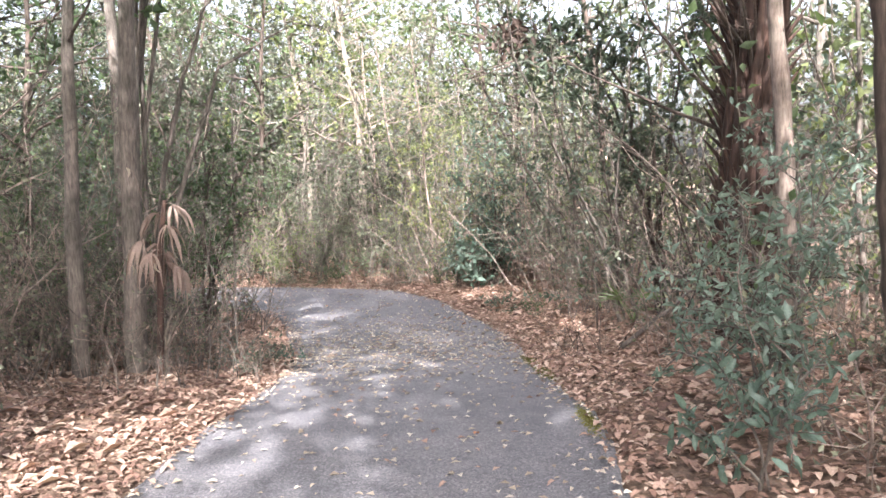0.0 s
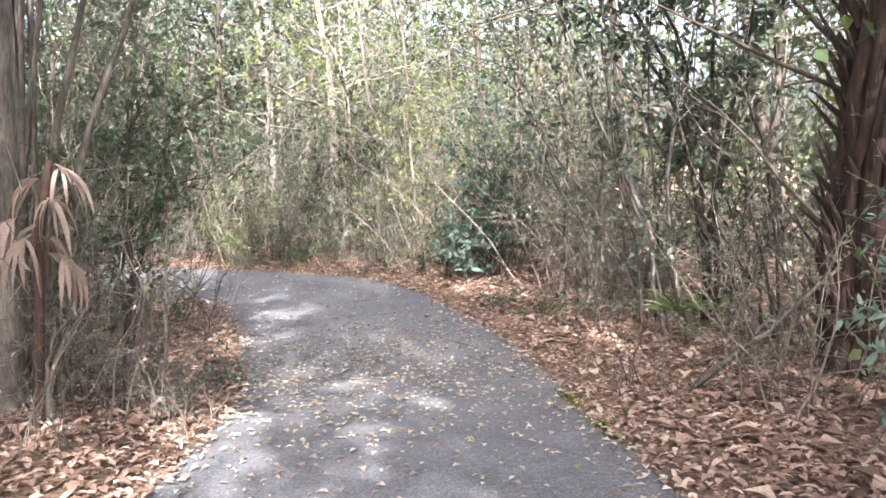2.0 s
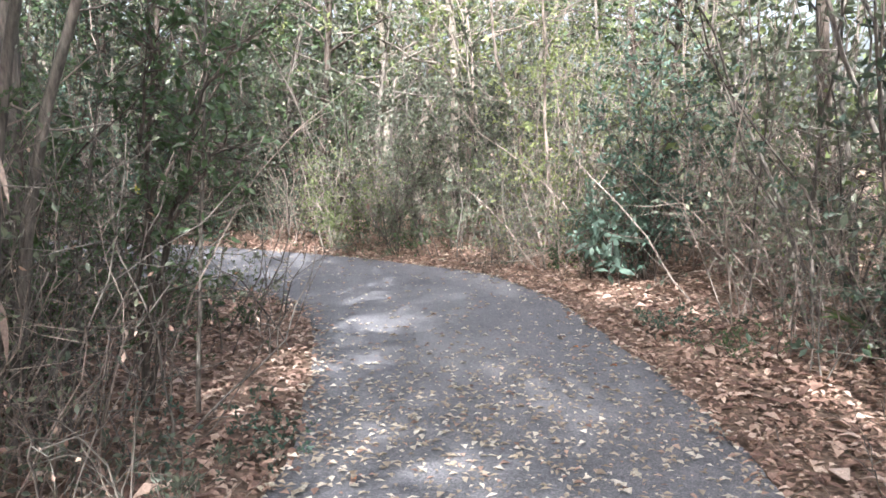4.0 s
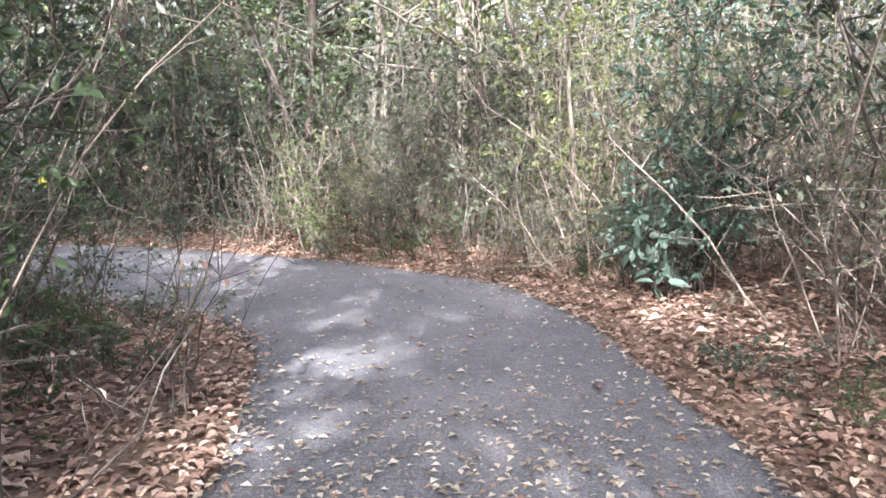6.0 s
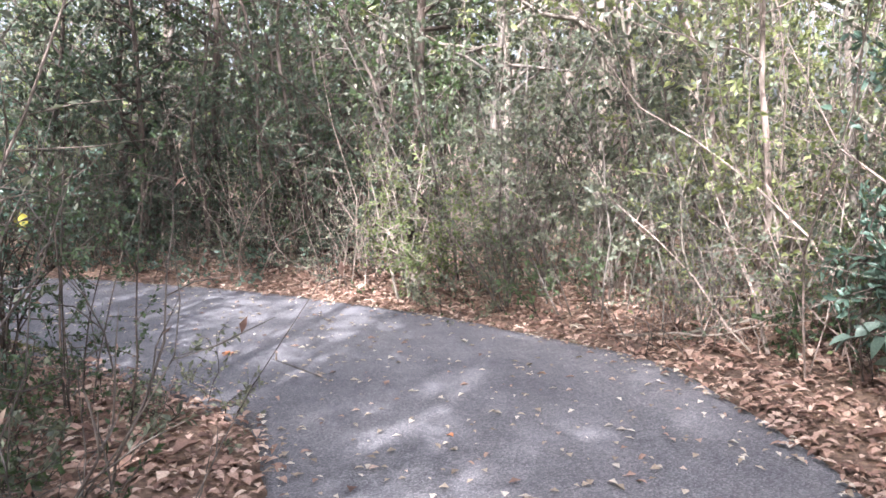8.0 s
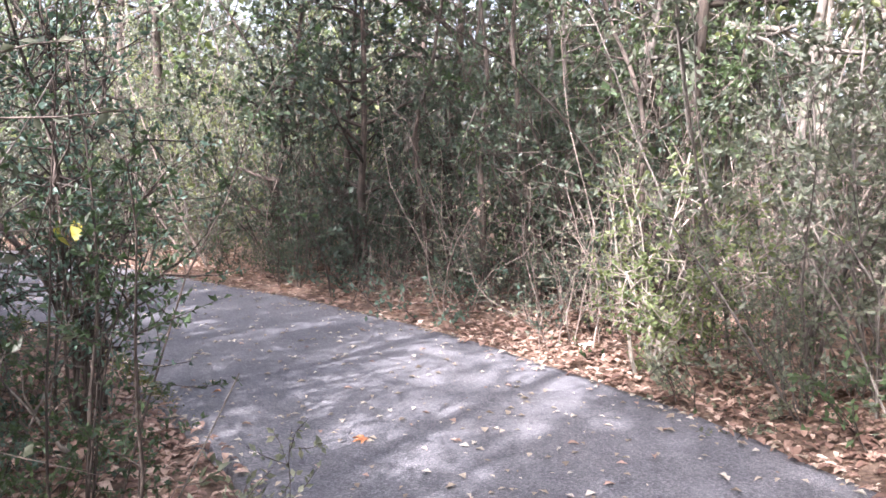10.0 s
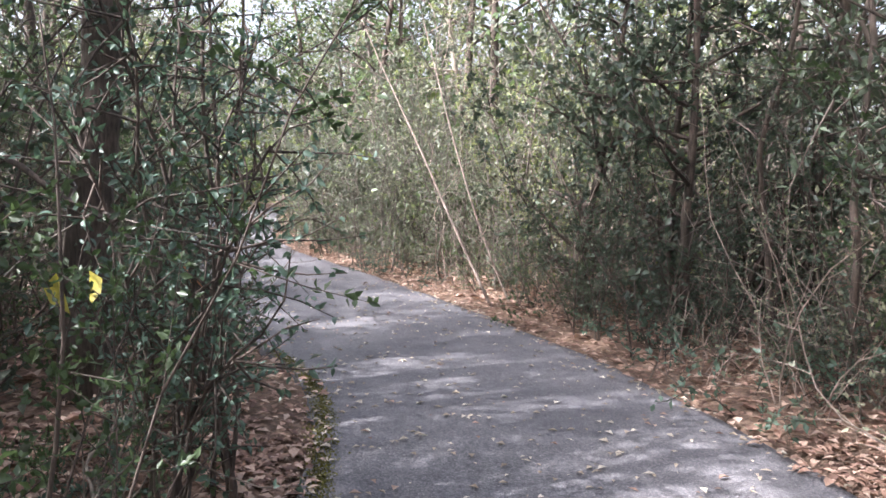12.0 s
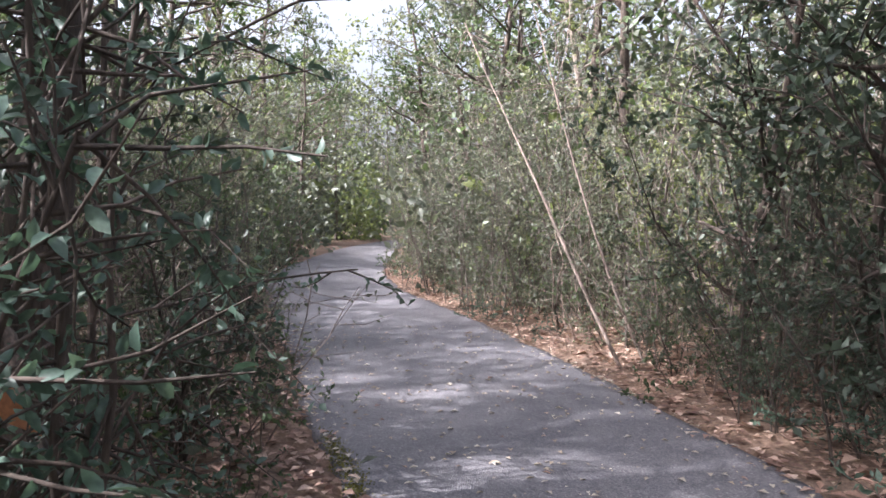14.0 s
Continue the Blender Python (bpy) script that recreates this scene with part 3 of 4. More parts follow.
    for x, y, k, s in [(-11.0, 15.0, 1, 0.95), (-12.8, 14.9, 0, 1.0), (-14.4, 14.2, 1, 0.9), (-15.9, 13.9, 0, 0.95), (-9.9, 15.3, 0, 0.9)]:
        place(TREES[k], rng, x, y, s, 3)
    # small leafy bushes that crowd the outer edge
    for x, y in RIGHT_LINE[::4]:
        if not (-22 < x < -4.9 and y > 7):
            continue
        k = int(((RIGHT_LINE - (x, y)) ** 2).sum(axis=1).argmin())
        d = RIGHT_LINE[k + 1] - RIGHT_LINE[k - 1]
        out = np.array([-d[1], d[0]]) / np.linalg.norm(d) * -rng.uniform(0.5, 1.15)
        px, py = x + out[0], y + out[1]
        if abs(px + 9.2) < 0.5 or float(off_path(px, py)[0]) < 0.4:
            continue
        dark = -16 < px < -9.6
        place(pick(rng, [(DARK_SAP, 5), (HOLLY, 1)] if dark else [(HOLLY, 2), (FRESH_SAP, 1), (GREY_SAP, 2)]), rng, px, py, rng.uniform(0.28, 0.42), 6)
    # trees that stand over the far stretch
    n = 0
    while n < 34:
        x, y = rng.uniform(-46, -17), rng.uniform(-4, 15)
        e = float(off_path(x, y)[0])
        if 1.3 < e < 4.5 and clear_of_things(x, y) and not (is_north(x, y) and x > -20):
            n += 1
            place(pick(rng, [(TREES, 3), (CANOPY, 1), (HOLLY, 1.5)]), rng, x, y, rng.uniform(0.85, 1.15), 4)


def far_wood():
    """The wood beyond the front, too deep to tell its trees apart."""
    rng = np.random.default_rng(5)
    wood, leaves, bright, dark = Wood(), Leaves(), Leaves(), Leaves()

    def tree(x, y, h, m, low, seed, wide=0.95, stout=1.0):
        z = land_at(x, y)
        trunk = stem(rng, (x, y, z - 0.1), (rng.normal() * 0.07, rng.normal() * 0.07, 1), h, 5, 0.06, 0.02)
        wood.tube(trunk, np.linspace(rng.uniform(0.03, 0.10) * stout, 0.015, 6), 5)
        bunches = max(8, m // 16)
        own = np.random.default_rng(seed)
        centre = own.normal(size=(bunches, 3)) * (wide, wide, 0)
        centre[:, 2] = z + h * own.uniform(low, 1.05, bunches)
        for c in centre[::3]:
            p, _ = along(trunk, float(np.clip((c[2] - z) / h - 0.1, 0.02, 0.98)))
            wood.tube([p, (p + c + (x, y, 0)) / 2 * (1, 1, 0) + (0, 0, (p[2] + c[2]) / 2 - 0.05), c + (x, y, 0)], [0.02, 0.012, 0.004], 3)
        b = rng.integers(0, bunches, m)
        pos = centre[b] + (x, y, 0) + rng.normal(size=(m, 3)) * (0.34, 0.34, 0.26)
        pos[:, 2] = np.maximum(pos[:, 2], z + 0.05)
        far = math.hypot(x + 7, y - 8)
        size = np.clip(0.06 + 0.009 * far, 0.09, 0.30)
        roll = rng.uniform()
        if -15.5 < x < -9.5 and 12 < y < 19:
            roll = 0.3 + 0.2 * roll
        (bright if roll < 0.28 else dark if roll < 0.42 else leaves).put(pos, rng.normal(size=(m, 3)), rng.uniform(0.7, 1.3, m) * size, 0.58)

    # a leafy understorey right behind the front
    n = 0
    while n < 230:
        x, y = rng.uniform(-34, 5), rng.uniform(-4, 22)
        e = float(off_path(x, y)[0])
        if e < 2.6 or e > 10 or x * x + y * y < 9:
            continue
        n += 1
        south = not is_north(x, y)
        tree(x, y, rng.uniform(2.0, 4.6) if south else rng.uniform(2.2, 5.5), 250, 0.02, n, 0.75, 0.5)
    # taller trees all round
    n = 0
    while n < 280:
        a, r = rng.uniform(0, 2 * math.pi), rng.uniform(9, 46)
        x, y = -10 + r * math.cos(a) * 1.35, 8 + r * math.sin(a)
        e = float(off_path(x, y)[0])
        if e < 2.5 or (e < 6.0 and -30 < x < 4 and -2 < y < 19) or (y < 6 and e < 8 and x > -30):
            continue
        n += 1
        tree(x, y, rng.uniform(7.5, 12.5) if y > 6 else rng.uniform(5, 8.5), 640 if y > 10 else 300, 0.04, 1000 + n)
    # a low leafy front along the far stretch
    n = 0
    while n < 110:
        x, y = rng.uniform(-52, -21), rng.uniform(-8, 14)
        if 0.9 < float(off_path(x, y)[0]) < 5.5:
            n += 1
            tree(x, y, rng.uniform(1.6, 4.5), 230, 0.02, 3000 + n, 0.7, 0.4)
    # the wood that closes the view where the path turns away
    for n in range(60):
        x, y = rng.uniform(-75, -50), rng.uniform(-14, 16)
        if float(off_path(x, y)[0]) > 1.6:
            tree(x, y, rng.uniform(9, 15), 620, 0.03, 2000 + n, 1.4)
    root = new("far_wood")
    tagged(root, "distant woodland of slim trunks and green leaves", "wood", kind="stuff")
    for name, me in (("trunk_mass", wood.mesh("trunk_mass", GREY_BARK)), ("leaf_mass", leaves.mesh("leaf_mass", GREY_GREEN, rng)),
                     ("sunny_leaf_mass", bright.mesh("sunny_leaf_mass", FRESH_GREEN, rng)), ("dark_leaf_mass", dark.mesh("dark_leaf_mass", HOLLY_GREEN, rng))):
        tagged(part(name, me, root), kind="stuff")


scatter()
far_wood()


# ---- single plants that stand out ----
def ribbon(verts, faces, line, side, widths, sag=0.2):
    """A folded strip along a line."""
    k = len(verts)
    for p, w in zip(line, widths):
        verts += [p - side * w, p + np.array([0, 0, -w * sag]), p + side * w]
    for i in range(len(line) - 1):
        a = k + 3 * i
        faces += [(a, a + 1, a + 4, a + 3), (a + 1, a + 2, a + 5, a + 4)]


def frond(root, place_at, rng, mat, blades, length, width, fan, droop, petiole):
    """A palmetto fan: a stalk, and long folded blades under it; dry ones hang straight down."""
    verts, faces = [], []
    tip = np.array([petiole, 0, 0])
    ribbon(verts, faces, [np.zeros(3), tip * 0.5 + (0, 0, 0.02), tip], np.array([0, 1.0, 0]), [0.010, 0.008, 0.008])
    stalk = part("frond", mesh_from("frond", np.array(verts), np.array(faces), [mat]), root)
    stalk.matrix_basis = place_at
    for k in range(blades):
        a = (k / (blades - 1) - 0.5) * fan + rng.normal() * 0.05
        d = np.array([math.cos(a), math.sin(a), 0.15])
        n = 7
        ln = length * rng.uniform(0.75, 1.1) * (1 - 0.25 * abs(k / (blades - 1) - 0.5))
        line, p = [tip], tip
        for _ in range(n - 1):
            d = unit(d + np.array([rng.normal() * 0.06, rng.normal() * 0.06, -droop * rng.uniform(0.6, 1.3)]))
            p = p + d * ln / (n - 1)
            line.append(p)
        side = unit(np.cross(d * (1, 1, 0.2), (0, 0, 1.0)) + rng.normal(size=3) * 0.25)
        verts, faces = [], []
        ribbon(verts, faces, line, side, width * np.array([0.35, 0.8, 1.0, 0.95, 0.75, 0.45, 0.06]))
        part("blade", mesh_from("blade", np.array(verts), np.array(faces), [mat]), stalk)


def palmetto(x, y, seed, mat, fronds, height, blades, length, width, droop, name, label, tip_up, stalk=(0.18, 0.38)):
    rng = np.random.default_rng(seed)
    root = tagged(new(name), label, "palmetto")
    root.matrix_basis = pose(x, y, land_at(x, y))
    wood = Wood()
    line = stem(rng, (0, 0, -0.05), (0.05, 0, 1), height, 6, 0.06)
    wood.tube(line, np.linspace(0.035, 0.022, 7), 7)
    part("stem", wood.mesh("stem", RED_BARK), root)
    for k in range(fronds):
        p, _ = along(line, rng.uniform(0.62, 1.0))
        turn = pose(*p, 0, -rng.uniform(*tip_up), k * 360 / fronds + rng.uniform(-25, 25))
        frond(root, turn, rng, mat, blades, length, width, 2.6, droop, rng.uniform(*stalk))
    return root


def shaggy_tree(x, y):
    """A thick trunk in shaggy red-brown bark with upswept dead limbs."""
    rng = np.random.default_rng(61)
    root = tagged(new("shaggy_tree"), "thick shaggy red-brown trunk with upswept dead branches", "tree")
    root.matrix_basis = pose(x, y, land_at(x, y), 0, 1.5, 0)
    wood = Wood()
    line = stem(rng, (0, 0, -0.15), (0.02, 0, 1), 8.5, 16, 0.02)
    wood.tube(line, 0.17 * np.linspace(1.2, 0.6, 17), 12)
    for k in range(13):
        a = k / 13 * 2 * math.pi + rng.uniform(-0.15, 0.15)
        flute = line + np.stack([np.cos(a + np.linspace(0, 0.25, 17)) * 0.16, np.sin(a + np.linspace(0, 0.25, 17)) * 0.16, np.zeros(17)], axis=1) * np.linspace(1.25, 0.62, 17)[:, None]
        wood.tube(flute + rng.normal(size=(17, 3)) * (0.018, 0.018, 0), rng.uniform(0.03, 0.065) * np.linspace(1.1, 0.6, 17) * rng.uniform(0.7, 1.3, 17), 6)
    part("trunk", wood.mesh("trunk", RED_BARK), root)
    # strips of loose bark and old leaf bases
    for band in range(14):
        strips = Wood()
        z0 = 0.2 + band * 0.34
        for _ in range(20):
            a, z = rng.uniform(0, 2 * math.pi), z0 + rng.uniform(0, 0.34)
            o = np.array([math.cos(a), math.sin(a), 0])
            p = np.array([0.02 * z, 0, z]) + o * 0.195
            ln = rng.uniform(0.25, 0.5)
            strips.tube([p, p + o * 0.08 + (0, 0, ln * 0.4), p + o * rng.uniform(0.14, 0.3) + (0, 0, ln)], [0.034, 0.026, 0.005], 5)
        tagged(part("bark_strip", strips.mesh("bark_strip", RED_BARK), root), kind="stuff")
    for k in range(36):
        limb = Wood()
        z = 0.8 + 4.6 * k / 36 + rng.uniform(-0.1, 0.1)
        a = rng.uniform(0, 2 * math.pi)
        o = np.array([math.cos(a), math.sin(a), rng.uniform(0.5, 1.0)])
        ln = rng.uniform(0.9, 2.2)
        ll = stem(rng, np.array([0.02 * z, 0, z]) + np.array([o[0], o[1], 0]) * 0.15, o, ln, 6, 0.1, 0.04)
        limb.tube(ll, np.linspace(rng.uniform(0.014, 0.03), 0.005, 7), 5)
        for _ in range(4):
            p, d = along(ll, rng.uniform(0.4, 1))
            limb.tube(stem(rng, p, d + rng.normal(size=3) * 0.6, rng.uniform(0.2, 0.5), 3, 0.2), [0.007, 0.005, 0.004, 0.002], 4)
        part("dead_limb", limb.mesh("dead_limb", BROWN_BARK), root)
    crown_wood, crown = Wood(), Leaves()
    for k in range(16):
        p, d = along(line, rng.uniform(0.62, 1.0))
        limb = stem(rng, p, (rng.normal(), rng.normal(), 0.3), rng.uniform(1.2, 2.4), 5, 0.15)
        crown_wood.tube(limb, np.linspace(0.03, 0.006, 6), 5)
        for _ in range(7):
            q, dd = along(limb, rng.uniform(0.3, 1))
            sprig(rng, crown, stem(rng, q, rng.normal(size=3) + dd, 0.6, 2, 0.2), 14, 0.10, 0.4)
    part("crown", crown.mesh("crown", HOLLY_GREEN, rng), root)
    part("crown_limb", crown_wood.mesh("crown_limb", BROWN_BARK), root)


def bare_trunk(x, y, seed, height, radius, bark, name, label, way=(0, 0, 1), wander=0.04, limbs=5, crown=True, leaf=None, limb_from=0.3):
    """A slim trunk with some limbs and thin twigs."""
    rng = np.random.default_rng(seed)
    root = tagged(new(name), label, "tree")
    root.matrix_basis = pose(x, y, land_at(x, y))
    wood, leaves, twigs = Wood(), Leaves(), Wood()
    line = stem(rng, (0, 0, -0.12), way, height, 14, wander, 0.0)
    f = np.linspace(0, 14, 43)
    knots = np.stack([np.interp(f, np.arange(15), line[:, k]) for k in range(3)], axis=1) + rng.normal(size=(43, 3)) * radius * 0.05
    wood.tube(knots, radius * np.linspace(1.15, 0.35, 43) * rng.uniform(0.9, 1.12, 43), 9)
    part("trunk", wood.mesh("trunk", bark), root)
    for k in range(limbs):
        limb = Wood()
        p, d = along(line, rng.uniform(limb_from, 0.98))
        ll = stem(rng, p, (rng.normal(), rng.normal(), 0.5), rng.uniform(0.8, 2.0), 6, 0.14, 0.03)
        limb.tube(ll, np.linspace(radius * 0.3, 0.004, 7), 5)
        for _ in range(6):
            q, dd = along(ll, rng.uniform(0.25, 1))
            tw = stem(rng, q, dd + rng.normal(size=3) * 0.7, rng.uniform(0.3, 0.7), 3, 0.2)
            twigs.tube(tw, [0.006, 0.004, 0.003, 0.001], 3)
            if crown:
                sprig(rng, leaves, tw, 14, 0.055, 0.5)
        part("limb", limb.mesh("limb", bark), root)
    tagged(part("twig_tangle", twigs.mesh("twig_tangle", bark), root), kind="stuff")
    if crown:
        tagged(part("crown", leaves.mesh("crown", leaf or GREY_GREEN, rng), root), kind="stuff")


def leafy_branch_tree(x, y, tips, seed, leaf_mat, size, wide, label, radius=0.03, clusters=26, per=9, bark=None, name="evergreen_tree", bend=0.75, spread=0.35, fine=True):
    """Stems that arch from one root to their tips, leafy over the outer part."""
    rng = np.random.default_rng(seed)
    root = tagged(new(name), label, "tree" if max(t[2] for t in tips) > 2.4 else "shrub")
    z0 = land_at(x, y)
    root.matrix_basis = pose(x, y, z0)
    leaves, twigs = Leaves(), Wood()
    for tx, ty, tz in tips:
        tip = np.array([tx - x, ty - y, tz - z0])
        ctrl = np.array([tip[0] * 0.15, tip[1] * 0.15, tip[2] * bend])
        f = np.linspace(0, 1, 11)[:, None]
        line = f * (1 - f) * 2 * ctrl + f * f * tip + (1 - f) ** 2 * np.array([rng.normal() * 0.05, rng.normal() * 0.05, -0.1])
        line[1:-1] += rng.normal(size=(9, 3)) * min(0.03, radius * 1.3)
        limb = Wood()
        limb.tube(line, np.linspace(radius, 0.005, 11), 6)
        for _ in range(clusters):
            p, d = along(line, 1 - 0.72 * rng.uniform() ** 1.4)
            tw = stem(rng, p, unit(rng.normal(size=3) + d * 0.5), rng.uniform(0.5, 1.2) * spread, 3, 0.2)
            twigs.tube(tw, [0.006, 0.004, 0.003, 0.0015], 4)
            sprig(rng, leaves, tw, per, size, wide, 0.25, hang=0.1)
        part("stem", limb.mesh("stem", bark or BROWN_BARK), root)
    tagged(part("twig_tangle", twigs.mesh("twig_tangle", bark or BROWN_BARK), root), kind="stuff")
    tagged(part("foliage", leaves.mesh("foliage", leaf_mat, rng, fine=fine), root), kind="stuff")
    return root


shaggy_tree(-0.22, 8.03)
bare_trunk(0.17, 6.0, 71, 6.5, 0.068, TWIG_BARK, "pale_tree", "smooth pale slender trunk", (-0.03, 0.0, 1), 0.025, 2, limb_from=0.7)
bare_trunk(0.60, 4.05, 72, 6.0, 0.055, BROWN_BARK, "slim_tree", "slim dark rough-barked trunk beside the path", (0.0, 0.02, 1), 0.03, 2, limb_from=0.7)
bare_trunk(-5.33, 5.33, 73, 8.0, 0.088, GREY_BARK, "grey_tree", "grey-brown rough-barked trunk wrapped in twigs", (0.03, 0.02, 1), 0.03, 8)
leafy_branch_tree(-5.45, 5.75, [(-4.2, 7.1, 3.2), (-4.6, 6.6, 3.6)], 117, GREY_GREEN, 0.06, 0.5, "slim grey tree with a long level bough", 0.035, 14, 2, GREY_BARK, "grey_tree", 1.02, 0.5)
bare_trunk(-5.62, 4.97, 74, 7.0, 0.065, GREY_BARK, "grey_tree", "slim grey-brown trunk with dead twigs", (0.0, 0.03, 1), 0.03, 5, False)
bare_trunk(-6.7, 6.6, 75, 7.0, 0.08, GREY_BARK, "grey_tree", "slim grey-brown trunk with dead twigs", (0.0, 0.03, 1), 0.03, 5, False)
bare_trunk(-11.45, 8.19, 76, 7.5, 0.14, BROWN_BARK, "dark_tree", "dark furrowed trunk among evergreen shrubs", (0.02, -0.02, 1), 0.03, 8, True, DARK_GREEN)
bare_trunk(-15.75, 11.12, 77, 4.4, 0.017, TWIG_BARK, "leaning_pole", "pale leaning sapling pole", (-0.30, -0.52, 1), 0.02, 3, True, GREY_GREEN, 0.7)
bare_trunk(-15.95, 11.35, 78, 4.1, 0.015, TWIG_BARK, "leaning_pole", "pale leaning sapling pole", (-0.22, -0.45, 1), 0.02, 3, True, GREY_GREEN, 0.7)
bare_trunk(-7.5, 14.1, 79, 5.0, 0.032, TWIG_BARK, "crooked_tree", "pale crooked sapling trunk in the sun", (0.08, 0, 1), 0.10, 9)
bare_trunk(-6.3, 13.9, 80, 5.0, 0.030, TWIG_BARK, "crooked_tree", "pale crooked sapling trunk in the sun", (-0.1, 0, 1), 0.10, 9)
bare_trunk(-6.0, 13.6, 88, 4.6, 0.026, TWIG_BARK, "crooked_tree", "pale crooked sapling trunk in the sun", (0.16, 0, 1), 0.12, 9)
bare_trunk(-6.8, 13.7, 89, 4.6, 0.022, PALE_BARK, "crooked_tree", "pale crooked sapling trunk in the sun", (-0.2, 0.05, 1), 0.12, 9)
for k, (x, y) in enumerate([(-13.6, 13.1), (-12.5, 13.9), (-11.3, 13.6), (-14.6, 12.9), (-10.6, 14.2), (-13.0, 13.2), (-11.8, 13.2), (-12.1, 14.3)]):
    bare_trunk(x, y, 81 + k, 5.0, 0.027, BROWN_BARK, "crooked_tree", "thin crooked dark trunk in the thicket", (0.12 * (k % 3 - 1), 0, 1), 0.13, 9, True, DARK_GREEN)
dead = palmetto(-4.9, 5.15, 91, DRY_FROND, 9, 1.62, 9, 0.40, 0.017, 0.7, "dead_palmetto", "dead palmetto with dry drooping tan fronds", (-15, 25), (0.06, 0.22))
for k, (x, y, z) in enumerate([(-4.62, 4.9, 0.98), (-4.82, 4.85, 0.97), (-4.95, 5.0, 1.78)]):
    blade, wood = Leaves(), Wood()
    blade.put((0, 0, 0), (0.3, 0.1 * k, -1), 0.09, 0.6)
    pale = part("withered_leaf", blade.mesh("withered_leaf", PALE_LEAF, np.random.default_rng(420 + k), fine=True), dead, "pale withered leaf")
    tip = np.array([x + 4.9, y - 5.15, z - dead.matrix_basis.translation.z])
    pale.matrix_basis = pose(*tip)
    wood.tube([np.array([0.02, 0, tip[2] * 0.75]), tip * (0.6, 0.6, 0.98), tip], [0.005, 0.004, 0.002], 4)
    part("twig", wood.mesh("twig", TWIG_BARK), dead)
palmetto(-6.35, 4.35, 92, DRY_FROND, 6, 1.95, 10, 0.45, 0.018, 0.65, "dead_palmetto", "dead palmetto with dry drooping tan fronds", (-15, 25), (0.06, 0.22))
palmetto(-1.45, 8.95, 93, PALM_GREEN, 5, 0.18, 12, 0.34, 0.012, 0.12, "palmetto", "small green fan palmetto in the leaf litter", (20, 60))
palmetto(-2.0, 9.9, 94, PALM_GREEN, 3, 0.12, 9, 0.28, 0.010, 0.16, "palmetto", "small yellowish fan palmetto in the leaf litter", (20, 60))
leafy_branch_tree(-4.3, 12.5, [(-5.05, 12.35, 0.5), (-3.65, 12.3, 0.8), (-4.75, 12.2, 0.4), (-4.1, 12.1, 0.5), (-3.5, 12.5, 1.5), (-4.6, 12.1, 1.1), (-4.0, 12.3, 1.5), (-4.5, 12.5, 2.2), (-4.2, 12.7, 2.7), (-3.8, 12.6, 2.0), (-4.9, 12.6, 1.6)], 101, BLUE_GREEN, 0.07, 0.42,
                  "young magnolia with large dark blue-green leaves", 0.016, 32, 11, None, "magnolia", 0.7, 0.5)
leafy_branch_tree(-4.5, 12.05, [(-4.85, 11.85, 0.22), (-4.3, 11.8, 0.28), (-4.55, 11.95, 0.5), (-4.75, 12.2, 0.4)], 116, PALE_BLUE_GREEN, 0.16, 0.42,
                  "low magnolia seedling with broad pale green leaves", 0.009, 6, 5, None, "magnolia", 0.7, 0.2)
leafy_branch_tree(0.05, 4.75, [(-0.45, 4.5, 0.5), (-0.5, 4.9, 0.9), (-0.1, 4.3, 0.8), (-0.15, 4.8, 1.3), (0.3, 4.6, 1.1), (0.4, 5.1, 1.5)], 102, PALE_BLUE_GREEN, 0.066, 0.4,
                  "loose shrub with blue-green leaves beside the path", 0.012, 22, 11, GREY_BARK, "blue_green_shrub", 0.7, 0.42)
leafy_branch_tree(0.2, 5.9, [(-0.35, 5.6, 0.6), (-0.25, 6.1, 1.2), (0.2, 5.6, 1.6), (0.5, 6.0, 1.9), (0.0, 6.2, 1.9)], 103, PALE_BLUE_GREEN, 0.066, 0.4,
                  "loose shrub with blue-green leaves beside the path", 0.012, 22, 11, GREY_BARK, "blue_green_shrub", 0.7, 0.42)
bough = leafy_branch_tree(-1.25, 10.2, [(-2.7, 9.0, 2.95), (-2.2, 9.3, 3.3), (-1.4, 9.3, 3.2), (-3.0, 9.6, 3.5), (-0.6, 9.6, 3.4)], 104, DARK_GREEN, 0.12, 0.38,
                  "slim evergreen with leafy boughs arching over the path", 0.035, 44, 9, None, "evergreen_tree", 0.95, 0.5)
clump, rng_c = Leaves(), np.random.default_rng(430)
at = np.array([-2.78 + 1.25, 8.95 - 10.2, 3.22 - bough.matrix_basis.translation.z])
clump.put(at + rng_c.normal(size=(110, 3)) * (0.17, 0.14, 0.09), rng_c.normal(size=(110, 3)) + (0, 0, -0.8), rng_c.uniform(0.09, 0.17, 110), 0.4)
tagged(part("withered_clump", clump.mesh("withered_clump", WITHERED, rng_c, fine=True), bough, "clump of withered dark brown leaves"), kind="stuff")
edge_shrub = leafy_branch_tree(-9.55, 9.35, [(-9.0, 9.75, 0.6), (-9.2, 9.7, 0.95), (-9.5, 9.75, 1.25), (-9.8, 9.6, 1.6), (-9.3, 9.3, 1.7), (-9.9, 9.3, 2.1), (-9.0, 9.3, 1.2), (-10.2, 9.5, 0.8)], 105, BLUE_GREEN, 0.037, 0.5,
                  "evergreen shrub with dark blue-green leaves overhanging the path", 0.010, 34, 11, None, "evergreen_shrub", 0.6, 0.42)
